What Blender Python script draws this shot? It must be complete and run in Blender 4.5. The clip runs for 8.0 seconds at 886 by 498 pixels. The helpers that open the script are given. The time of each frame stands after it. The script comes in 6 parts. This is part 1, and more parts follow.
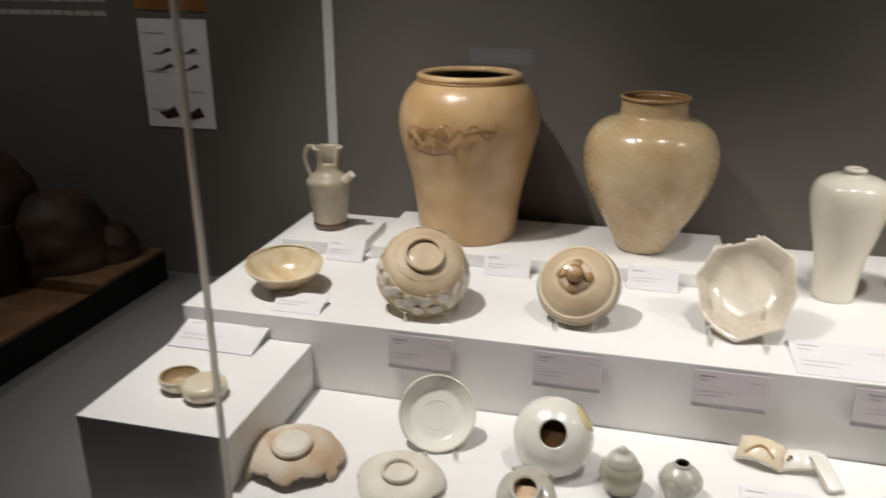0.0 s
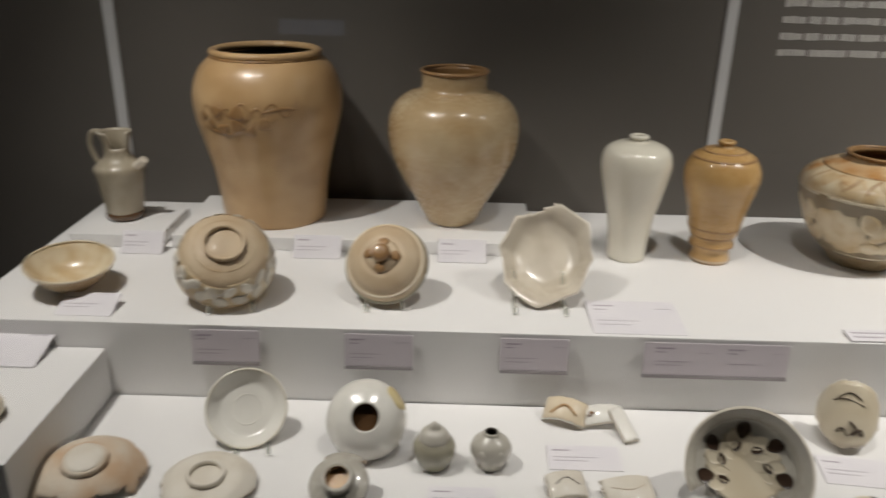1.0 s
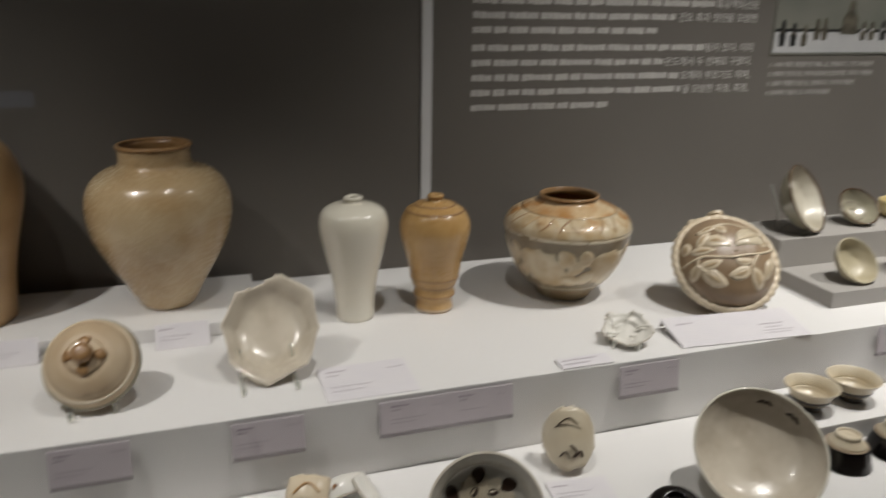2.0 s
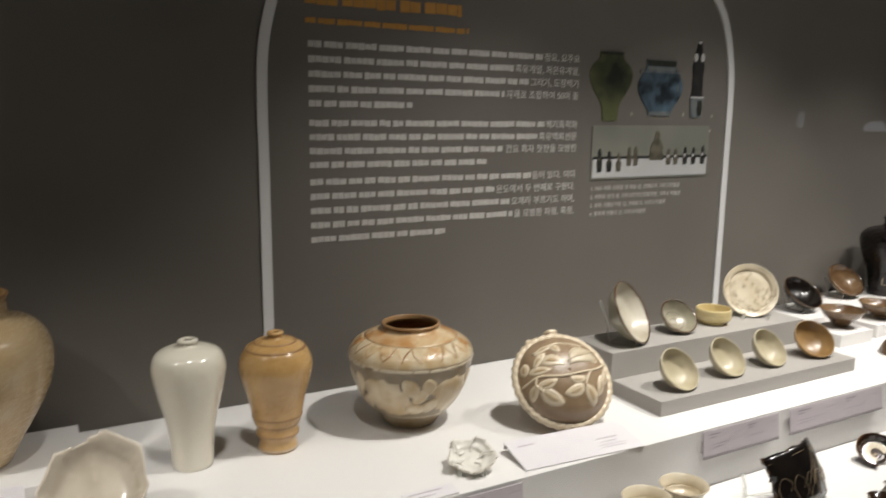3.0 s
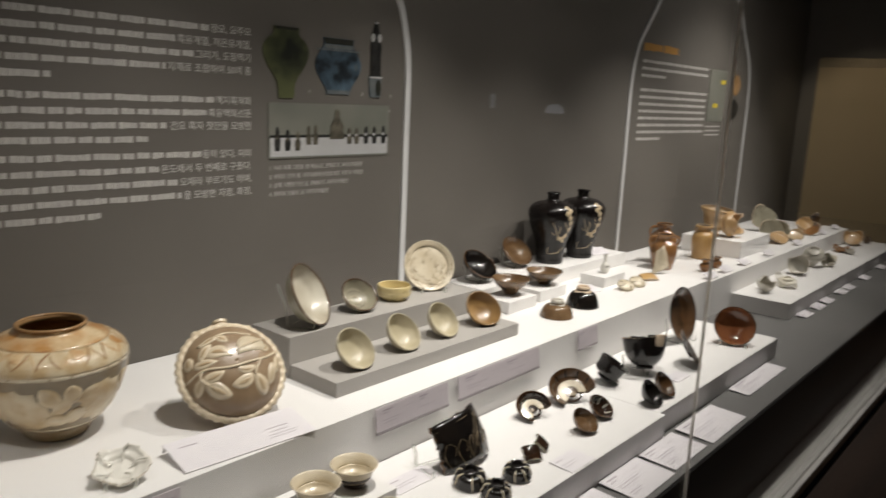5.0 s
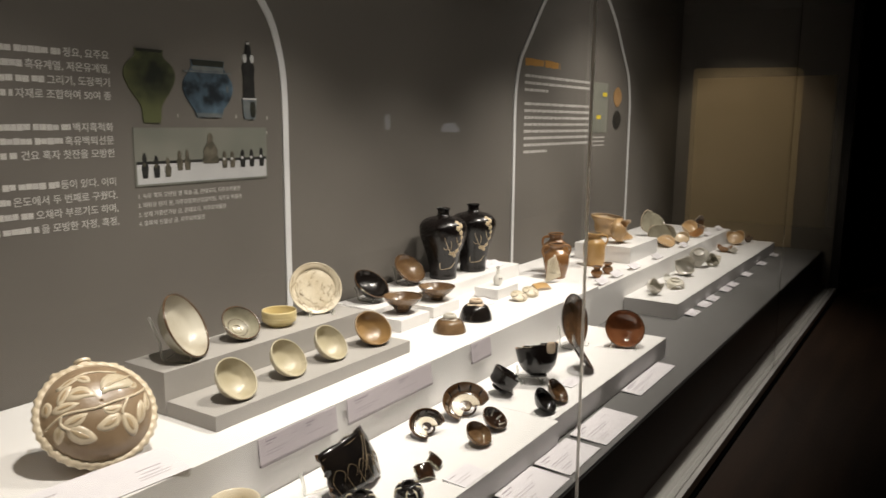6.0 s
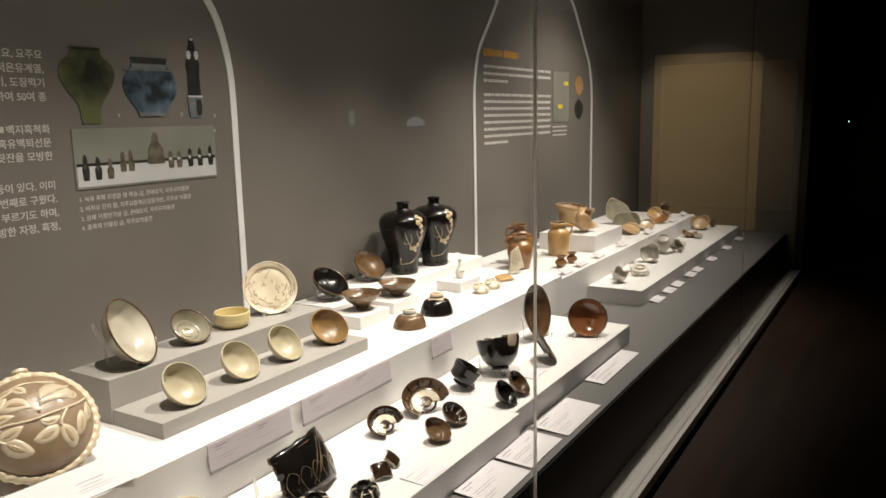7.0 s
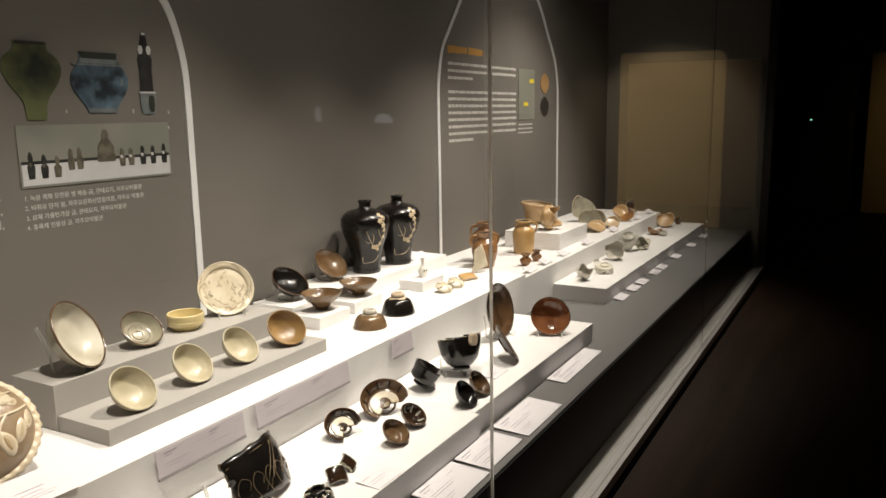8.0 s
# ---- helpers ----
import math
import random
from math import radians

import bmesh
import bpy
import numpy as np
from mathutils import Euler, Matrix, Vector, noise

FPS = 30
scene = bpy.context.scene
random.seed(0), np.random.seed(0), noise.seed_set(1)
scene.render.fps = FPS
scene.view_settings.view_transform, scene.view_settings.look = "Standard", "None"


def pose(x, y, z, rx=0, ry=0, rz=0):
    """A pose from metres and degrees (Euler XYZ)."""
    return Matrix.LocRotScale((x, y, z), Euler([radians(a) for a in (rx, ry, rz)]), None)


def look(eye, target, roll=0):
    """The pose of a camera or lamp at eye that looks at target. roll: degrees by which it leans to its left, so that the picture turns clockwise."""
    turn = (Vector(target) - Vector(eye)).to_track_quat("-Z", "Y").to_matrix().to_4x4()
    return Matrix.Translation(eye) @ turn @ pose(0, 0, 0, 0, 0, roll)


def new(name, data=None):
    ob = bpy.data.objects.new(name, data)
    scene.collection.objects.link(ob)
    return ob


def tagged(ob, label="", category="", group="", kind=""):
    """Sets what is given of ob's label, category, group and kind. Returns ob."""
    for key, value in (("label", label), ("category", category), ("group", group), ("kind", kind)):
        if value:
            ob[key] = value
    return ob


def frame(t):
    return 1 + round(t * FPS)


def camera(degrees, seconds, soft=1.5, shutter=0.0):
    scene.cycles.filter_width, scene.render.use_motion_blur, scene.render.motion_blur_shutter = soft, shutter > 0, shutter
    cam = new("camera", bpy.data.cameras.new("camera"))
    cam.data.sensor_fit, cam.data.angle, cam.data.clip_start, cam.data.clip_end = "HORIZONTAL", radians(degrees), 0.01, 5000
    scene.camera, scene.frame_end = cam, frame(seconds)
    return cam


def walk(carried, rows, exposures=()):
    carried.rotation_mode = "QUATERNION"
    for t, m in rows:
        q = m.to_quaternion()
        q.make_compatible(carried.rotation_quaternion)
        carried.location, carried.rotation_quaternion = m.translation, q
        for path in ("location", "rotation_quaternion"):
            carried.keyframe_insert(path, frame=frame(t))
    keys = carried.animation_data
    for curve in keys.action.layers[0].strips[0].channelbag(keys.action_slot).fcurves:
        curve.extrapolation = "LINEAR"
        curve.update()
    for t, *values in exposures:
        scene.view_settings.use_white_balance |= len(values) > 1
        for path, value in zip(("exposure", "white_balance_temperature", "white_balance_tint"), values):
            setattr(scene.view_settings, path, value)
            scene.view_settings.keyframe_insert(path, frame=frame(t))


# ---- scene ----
cam = camera(60.4, 8.0, soft=1.5, shutter=0.5)
PATH = [
    (0, (0.031, 0.039, 1.39), (-0.421, 1.862, 0.703), 0.2),
    (0.5, (0.06, 0.058, 1.381), (-0.195, 1.9, 0.644), 1.2),
    (1, (0.095, 0.086, 1.402), (0.066, 1.938, 0.646), 1.2),
    (1.5, (0.145, 0.098, 1.393), (0.444, 1.945, 0.688), 1.3),
    (2, (0.164, 0.117, 1.428), (0.776, 1.918, 0.81), 1.0),
    (3.5, (0.264, 0.059, 1.515), (1.328, 1.729, 1.233), 0.8),
    (4, (0.31, 0.042, 1.5), (1.504, 1.61, 1.164), 1.3),
    (4.5, (0.349, 0.036, 1.493), (1.676, 1.482, 1.105), 2.1),
    (5, (0.391, 0.038, 1.518), (1.886, 1.308, 1.127), 2.6),
    (6.5, (0.51, -0.046, 1.49), (2.176, 1.012, 1.167), -0.6),
    (7, (0.545, -0.056, 1.489), (2.221, 0.98, 1.146), -1.2),
    (7.5, (0.579, -0.072, 1.499), (2.272, 0.932, 1.142), -1.0),
    (8, (0.596, -0.077, 1.49), (2.309, 0.895, 1.138), -1.0),
]
walk(cam, [(t, look(eye, target, roll)) for t, eye, target, roll in PATH], [(0, 0.3, 6200, 10), (0.5, 0.02, 6250, 10), (1, -0.2, 6250, 10), (1.5, -0.36, 6250, 10), (2, -0.5, 6200, 10), (3.5, 0.04, 6350, 10), (4.5, -0.18, 6400, 10), (5, -0.34, 6400, 10), (6.5, 0.05, 6800, 10), (8, 0.07, 6900, 10)])

# ---- light ----
world = bpy.data.worlds.new("world")
scene.world = world
world.use_nodes = True
world.node_tree.nodes["Background"].inputs[0].default_value = (0.6, 0.7, 0.9, 1)
world.node_tree.nodes["Background"].inputs[1].default_value = 0.004


def spot(x, y, z, target, watts, angle=70, blend=0.7, tint=(1.0, 0.925, 0.845)):
    lamp = bpy.data.lights.new("unseen_spot", "SPOT")
    lamp.energy, lamp.spot_size, lamp.spot_blend, lamp.color = watts, radians(angle), blend, tint
    lamp.shadow_soft_size = 0.04
    ob = new("track_spot_lamp", lamp)
    ob.matrix_basis = look((x, y, z), target)


TOP = 2.74
for x, y, target, watts, angle, blend in (
    (-2.3, 1.2, (-1.8, 1.8, 0.7), 20, 86, 1.0),
    (-0.95, 1.14, (-0.42, 1.60, 0.6), 145, 64, 1.0),
    (0.5, 1.14, (0.5, 1.42, 0.55), 72, 58, 1.0),
    (1.75, 1.12, (1.5, 1.68, 0.6), 165, 78, 1.0),
    (2.75, 1.12, (2.5, 1.70, 0.6), 185, 78, 1.0),
    (3.7, 1.12, (3.4, 1.62, 0.6), 195, 74, 1.0),
    (4.75, 1.12, (4.5, 1.70, 0.6), 205, 78, 1.0),
    (6.0, 1.08, (5.8, 1.85, 0.6), 195, 100, 1.0),
    (7.0, 1.15, (6.8, 1.6, 0.5), 80, 70, 1.0),
    # four weak wide washes, added to brighten the upper wall evenly
    (-0.5, 1.2, (-0.4, 2.1, 1.0), 13, 130, 1.0),
    (1.9, 1.2, (1.9, 2.1, 1.0), 18, 140, 1.0),
    (3.4, 1.2, (3.4, 2.1, 1.2), 9, 150, 1.0),
    (5.8, 1.2, (5.8, 2.1, 1.0), 28, 140, 1.0),
):
    spot(x, y, TOP - 0.1, target, watts, angle, blend)
spot(5.7, 1.6, TOP - 0.12, (7.95, 1.62, 1.1), 85, 44, 0.5, (1.0, 0.86, 0.66))
spot(11.0, -1.4, 2.6, (12.9, -1.2, 1.4), 14, 80, 0.8, (1.0, 0.75, 0.4))


# ---- materials ----
def surface(name, a, b, scale=8.0, rough=0.5, fine=120.0, bump=0.1, metal=0.0, coat=0.0, speck=0.0, speck_colour=(0.05, 0.03, 0.02), stretch=(1, 1, 1), transmit=0.0):
    """Two colours mixed by a broad noise, fine grain in the relief and the roughness, and optional specks."""
    m = bpy.data.materials.new(name)
    m.use_nodes = True
    nodes, links = m.node_tree.nodes, m.node_tree.links
    shader = nodes["Principled BSDF"]
    where = nodes.new("ShaderNodeTexCoord")
    fit = nodes.new("ShaderNodeMapping")
    fit.inputs["Scale"].default_value = stretch
    links.new(where.outputs["Object"], fit.inputs["Vector"])

    def grain(size, detail=5.0):
        n = nodes.new("ShaderNodeTexNoise")
        n.inputs["Scale"].default_value, n.inputs["Detail"].default_value = size, detail
        links.new(fit.outputs["Vector"], n.inputs["Vector"])
        return n.outputs["Fac"]

    broad, small = grain(scale), grain(fine, 3.0)
    ramp = nodes.new("ShaderNodeValToRGB")
    ramp.color_ramp.elements[0].position, ramp.color_ramp.elements[1].position = 0.36, 0.64
    ramp.color_ramp.elements[0].color, ramp.color_ramp.elements[1].color = (*a, 1), (*b, 1)
    links.new(broad, ramp.inputs["Fac"])
    colour = ramp.outputs["Color"]
    if speck:
        dots = nodes.new("ShaderNodeValToRGB")
        dots.color_ramp.elements[0].position, dots.color_ramp.elements[1].position = 0.62, 0.72
        dots.color_ramp.elements[0].color, dots.color_ramp.elements[1].color = (0, 0, 0, 1), (speck, speck, speck, 1)
        links.new(grain(fine * 1.7, 2.0), dots.inputs["Fac"])
        mix = nodes.new("ShaderNodeMix")
        mix.data_type = "RGBA"
        mix.inputs[7].default_value = (*speck_colour, 1)
        links.new(dots.outputs["Color"], mix.inputs[0])
        links.new(colour, mix.inputs[6])
        colour = mix.outputs[2]
    links.new(colour, shader.inputs["Base Color"])
    gloss = nodes.new("ShaderNodeMapRange")
    gloss.inputs["To Min"].default_value, gloss.inputs["To Max"].default_value = max(rough - 0.08, 0.02), min(rough + 0.1, 1)
    links.new(small, gloss.inputs["Value"])
    links.new(gloss.outputs["Result"], shader.inputs["Roughness"])
    relief = nodes.new("ShaderNodeBump")
    relief.inputs["Strength"].default_value, relief.inputs["Distance"].default_value = bump, 0.002
    links.new(small, relief.inputs["Height"])
    links.new(relief.outputs["Normal"], shader.inputs["Normal"])
    shader.inputs["Metallic"].default_value = metal
    shader.inputs["Coat Weight"].default_value = coat
    shader.inputs["Coat Roughness"].default_value = 0.08
    shader.inputs["Transmission Weight"].default_value = transmit
    return m


WALL = surface("wall_paint", (0.122, 0.11, 0.097), (0.137, 0.124, 0.109), 1.5, 0.75, 260, 0.25)
DECK = surface("deck_paint", (0.80, 0.785, 0.77), (0.83, 0.815, 0.80), 2.0, 0.6, 300, 0.12)
GREY = surface("grey_paint", (0.38, 0.36, 0.335), (0.41, 0.39, 0.365), 2.5, 0.65, 300, 0.12)
FLOOR = surface("case_floor_paint", (0.14, 0.136, 0.133), (0.165, 0.16, 0.155), 1.2, 0.6, 240, 0.15)
# lighter copy of the floor paint; the strip's stronger light is in the colour
FLOOR_LIT = surface("case_floor_paint_lit", (0.36, 0.35, 0.33), (0.40, 0.39, 0.37), 1.2, 0.6, 240, 0.15)
BLACK = surface("black_board", (0.008, 0.008, 0.008), (0.012, 0.011, 0.011), 3.0, 0.6, 200, 0.1)
TRIM = surface("white_trim", (0.62, 0.62, 0.62), (0.68, 0.68, 0.68), 3.0, 0.5, 200, 0.1)
# lighter tan that carries the lit rectangle of the end wall
LIT_TAN = surface("lit_tan", (0.34, 0.27, 0.17), (0.38, 0.30, 0.195), 1.4, 0.8, 320, 0.3, stretch=(1, 0.4, 2))
STEEL = surface("brushed_rail", (0.55, 0.54, 0.52), (0.62, 0.61, 0.58), 5.0, 0.35, 300, 0.1, metal=0.8)
# pale, light-passing colour for polished glass edges that catch the light
GLASS_EDGE = surface("joint_silicone", (0.80, 0.76, 0.70), (0.85, 0.81, 0.75), 4.0, 0.45, 100, 0.1, transmit=0.9)
PAPER = surface("card_paper", (0.74, 0.71, 0.74), (0.78, 0.75, 0.77), 20.0, 0.7, 400, 0.06)
PAPER_LILAC = surface("card_lilac", (0.58, 0.53, 0.56), (0.61, 0.555, 0.585), 20.0, 0.7, 400, 0.06)
INK = surface("grey_ink", (0.30, 0.26, 0.30), (0.36, 0.31, 0.35), 50.0, 0.7, 400, 0.02)
WALL_INK = surface("white_lettering", (0.45, 0.43, 0.41), (0.51, 0.49, 0.46), 40.0, 0.6, 300, 0.02)
ORANGE_INK = surface("orange_lettering", (0.42, 0.20, 0.03), (0.48, 0.24, 0.04), 40.0, 0.6, 300, 0.02)
ROOM = surface("room_paint", (0.03, 0.03, 0.03), (0.04, 0.038, 0.036), 1.0, 0.8, 120, 0.1)
WOOD_FLOOR = surface("room_floor", (0.010, 0.005, 0.0025), (0.016, 0.008, 0.004), 3.0, 0.62, 60, 0.2, stretch=(0.3, 4, 1))
ROOM_WARM = surface("warm_wall", (0.45, 0.33, 0.16), (0.5, 0.37, 0.19), 1.0, 0.8, 120, 0.1)
TAN = surface("tan_glaze", (0.47, 0.295, 0.135), (0.60, 0.405, 0.21), 9.0, 0.32, 150, 0.15, coat=0.35, stretch=(1, 1, 1.3), speck=0.3, speck_colour=(0.25, 0.13, 0.05))
TAN_RELIEF = surface("tan_relief", (0.30, 0.165, 0.065), (0.40, 0.24, 0.11), 16.0, 0.32, 90, 0.3, coat=0.3)
STRAW = surface("straw_glaze", (0.46, 0.32, 0.175), (0.55, 0.44, 0.29), 8.0, 0.28, 90, 0.2, coat=0.4, speck=0.3, speck_colour=(0.36, 0.2, 0.08))
# near-black for vessel insides: the shade in the hollow is in the colour
SHADED_IN = surface("shaded_interior", (0.03, 0.022, 0.016), (0.05, 0.035, 0.025), 10.0, 0.5, 100, 0.2)
IVORY = surface("ivory_glaze", (0.74, 0.69, 0.57), (0.80, 0.76, 0.65), 6.0, 0.2, 120, 0.08, coat=0.5, speck=0.12, speck_colour=(0.5, 0.4, 0.25))
WHITE_GLAZE = surface("white_glaze", (0.77, 0.745, 0.68), (0.84, 0.815, 0.75), 9.0, 0.2, 120, 0.1, coat=0.5, speck=0.1, speck_colour=(0.5, 0.42, 0.3))
CARAMEL = surface("caramel_glaze", (0.46, 0.27, 0.095), (0.60, 0.385, 0.16), 10.0, 0.28, 110, 0.2, coat=0.4, speck=0.3, speck_colour=(0.3, 0.14, 0.04))
OLIVE_AMBER = surface("olive_amber_glaze", (0.23, 0.135, 0.05), (0.33, 0.205, 0.085), 12.0, 0.34, 110, 0.12, coat=0.2, speck=0.2)
AMBER = surface("amber_glaze", (0.24, 0.11, 0.038), (0.36, 0.185, 0.075), 12.0, 0.18, 110, 0.15, coat=0.7)
CREAM = surface("cream_slip", (0.62, 0.53, 0.38), (0.72, 0.64, 0.49), 14.0, 0.3, 140, 0.2, coat=0.3, speck=0.2, speck_colour=(0.4, 0.25, 0.1))
UMBER = surface("umber_ground", (0.22, 0.17, 0.105), (0.31, 0.245, 0.16), 18.0, 0.35, 140, 0.25, coat=0.3)
MAUVE = surface("mauve_ground", (0.27, 0.185, 0.11), (0.35, 0.25, 0.155), 20.0, 0.35, 140, 0.3, coat=0.3)
BEIGE = surface("beige_relief", (0.66, 0.55, 0.39), (0.76, 0.65, 0.48), 25.0, 0.3, 160, 0.25, coat=0.35)
CELADON = surface("celadon_glaze", (0.42, 0.37, 0.25), (0.54, 0.48, 0.345), 14.0, 0.34, 110, 0.15, coat=0.15, speck=0.15, speck_colour=(0.25, 0.2, 0.1))
CELADON_DARK = surface("olive_glaze", (0.29, 0.265, 0.20), (0.40, 0.375, 0.28), 14.0, 0.22, 110, 0.15, coat=0.5, speck=0.25, speck_colour=(0.12, 0.1, 0.05))
GREYWARE = surface("grey_white_glaze", (0.46, 0.43, 0.37), (0.56, 0.53, 0.46), 12.0, 0.25, 110, 0.15, coat=0.45, speck=0.2, speck_colour=(0.25, 0.2, 0.12))
# grey ware glaze made darker, as the ewer stands in shade
GREYWARE_SHADED = surface("grey_white_glaze_shaded", (0.33, 0.28, 0.20), (0.44, 0.385, 0.29), 14.0, 0.35, 110, 0.2, coat=0.3, speck=0.25)
CLAY = surface("bare_clay", (0.50, 0.38, 0.27), (0.60, 0.48, 0.35), 25.0, 0.8, 160, 0.5)
CLAY_PALE = surface("pale_clay", (0.62, 0.56, 0.46), (0.72, 0.66, 0.56), 22.0, 0.75, 160, 0.4, speck=0.25, speck_colour=(0.45, 0.3, 0.18))
TENMOKU = surface("black_glaze", (0.006, 0.005, 0.005), (0.012, 0.009, 0.007), 12.0, 0.2, 120, 0.08, coat=0.35)
VASE_BLACK = surface("soft_black_glaze", (0.005, 0.004, 0.004), (0.010, 0.007, 0.006), 12.0, 0.24, 120, 0.12)
BLACK_RIM = surface("dark_brown_glaze", (0.018, 0.010, 0.006), (0.045, 0.022, 0.012), 16.0, 0.15, 110, 0.12, coat=0.6)
BROWN = surface("brown_glaze", (0.06, 0.03, 0.013), (0.125, 0.068, 0.032), 14.0, 0.18, 110, 0.15, coat=0.6, speck=0.3, speck_colour=(0.03, 0.015, 0.008))
PERSIMMON = surface("persimmon_glaze", (0.19, 0.066, 0.026), (0.29, 0.115, 0.05), 12.0, 0.15, 110, 0.12, coat=0.7)
YELLOW = surface("yellow_glaze", (0.62, 0.50, 0.24), (0.70, 0.59, 0.33), 12.0, 0.25, 110, 0.15, coat=0.4, stretch=(1, 1, 5))
GOLD = surface("ochre_painting", (0.56, 0.44, 0.27), (0.66, 0.54, 0.36), 40.0, 0.35, 160, 0.1)
DARK_PAINT = surface("iron_painting", (0.03, 0.018, 0.012), (0.06, 0.035, 0.022), 40.0, 0.3, 160, 0.05)
GLAZE_LINE = surface("incised_line", (0.20, 0.145, 0.08), (0.27, 0.20, 0.12), 30.0, 0.5, 160, 0.1)
EARTH = surface("model_earth", (0.13, 0.064, 0.026), (0.20, 0.10, 0.045), 12.0, 0.7, 80, 0.6)
BURNT = surface("burnt_earth", (0.018, 0.010, 0.006), (0.085, 0.042, 0.018), 7.0, 0.6, 70, 0.6)
SOOT = surface("model_soot", (0.012, 0.009, 0.007), (0.03, 0.02, 0.014), 10.0, 0.8, 80, 0.5)
PHOTO_BLUE = surface("photo_blue", (0.012, 0.017, 0.022), (0.095, 0.15, 0.20), 15.0, 0.4, 200, 0.02)
PHOTO_DARK = surface("photo_dark", (0.012, 0.012, 0.012), (0.03, 0.03, 0.028), 30.0, 0.4, 200, 0.02)
PHOTO_GREY = surface("photo_grey", (0.16, 0.165, 0.14), (0.20, 0.20, 0.17), 6.0, 0.45, 200, 0.02)
PHOTO_LIGHT = surface("photo_light", (0.42, 0.42, 0.42), (0.50, 0.50, 0.50), 6.0, 0.45, 200, 0.02)
PHOTO_STATUE = surface("photo_figurine", (0.06, 0.055, 0.04), (0.13, 0.115, 0.085), 40.0, 0.45, 200, 0.02)
YELLOW_TAG = surface("yellow_tag", (0.6, 0.45, 0.03), (0.65, 0.5, 0.05), 20.0, 0.5, 200, 0.02)


def clear(name, rough, tint, white_share=0.0):
    """Thin clear sheet: light goes straight through, the Fresnel share is mirrored, or scattered white to look
    brighter.
    """
    m = bpy.data.materials.new(name)
    m.use_nodes = True
    nodes, links = m.node_tree.nodes, m.node_tree.links
    nodes.remove(nodes["Principled BSDF"])
    through_, gloss, mix, fresnel = (nodes.new("ShaderNode" + k) for k in ("BsdfTransparent", "BsdfTranslucent" if white_share else "BsdfGlossy", "MixShader", "LayerWeight"))
    through_.inputs[0].default_value = (*tint, 1)
    if white_share:
        gloss.inputs[0].default_value = (0.9, 0.9, 0.88, 1)
    else:
        gloss.inputs["Roughness"].default_value = rough
    fresnel.inputs["Blend"].default_value = 0.5
    steep, share = nodes.new("ShaderNodeMath"), nodes.new("ShaderNodeMapRange")
    steep.operation = "POWER"
    steep.inputs[1].default_value = 5.0
    share.inputs["To Min"].default_value, share.inputs["To Max"].default_value = max(0.035, white_share), 0.9
    links.new(fresnel.outputs["Facing"], steep.inputs[0])
    links.new(steep.outputs[0], share.inputs["Value"])
    links.new(share.outputs["Result"], mix.inputs[0])
    links.new(through_.outputs[0], mix.inputs[1])
    links.new(gloss.outputs[0], mix.inputs[2])
    links.new(mix.outputs[0], nodes["Material Output"].inputs[0])
    return m


GLASS = clear("case_glass", 0.0, (0.96, 0.97, 0.965))
# white scatter imitates light caught in the edges of clear acrylic
ACRYLIC = clear("acrylic", 0.06, (0.92, 0.93, 0.91), 0.3)
THIN_JOINT = clear("thin_joint", 0.1, (0.8, 0.8, 0.77))

JAR_STRAW = surface("jar_straw_glaze", (0.47, 0.32, 0.16), (0.59, 0.455, 0.275), 7.0, 0.26, 130, 0.03, coat=0.45, speck=0.22, speck_colour=(0.36, 0.2, 0.08), stretch=(1, 1, 1.2))
SLIP = surface("worn_cream_slip", (0.55, 0.40, 0.22), (0.72, 0.62, 0.44), 24.0, 0.3, 120, 0.25, coat=0.3, speck=0.25, speck_colour=(0.36, 0.2, 0.08))
RUSTY = surface("rust_stained_slip", (0.46, 0.22, 0.06), (0.70, 0.54, 0.33), 16.0, 0.28, 130, 0.25, coat=0.4)
LEAF_GLAZE = surface("warm_grey_glaze", (0.55, 0.48, 0.38), (0.68, 0.61, 0.50), 13.0, 0.25, 110, 0.2, coat=0.45, speck=0.3, speck_colour=(0.3, 0.2, 0.1))
LID_CLAY = surface("pale_tan_clay", (0.51, 0.38, 0.24), (0.61, 0.48, 0.325), 12.0, 0.5, 120, 0.3, coat=0.15, speck=0.3, speck_colour=(0.3, 0.18, 0.1))
BASE_WHITE = surface("chalky_white_base", (0.66, 0.60, 0.50), (0.76, 0.71, 0.62), 18.0, 0.55, 150, 0.3, coat=0.15, speck=0.2, speck_colour=(0.45, 0.3, 0.18))
SLATE_WARE = surface("slate_glaze", (0.045, 0.04, 0.036), (0.085, 0.075, 0.066), 18.0, 0.3, 120, 0.2, coat=0.3)
# colour of the strip that imitates shade under the riser cards
CARD_SHADE = surface("card_shade", (0.30, 0.27, 0.28), (0.34, 0.31, 0.315), 12.0, 0.5, 200, 0.05)
WARM_CLAY = surface("stained_clay", (0.55, 0.38, 0.24), (0.66, 0.58, 0.47), 14.0, 0.85, 130, 0.6)

for m in (BLACK, ROOM, WOOD_FLOOR):
    m.node_tree.nodes["Principled BSDF"].inputs["Specular IOR Level"].default_value = 0.12


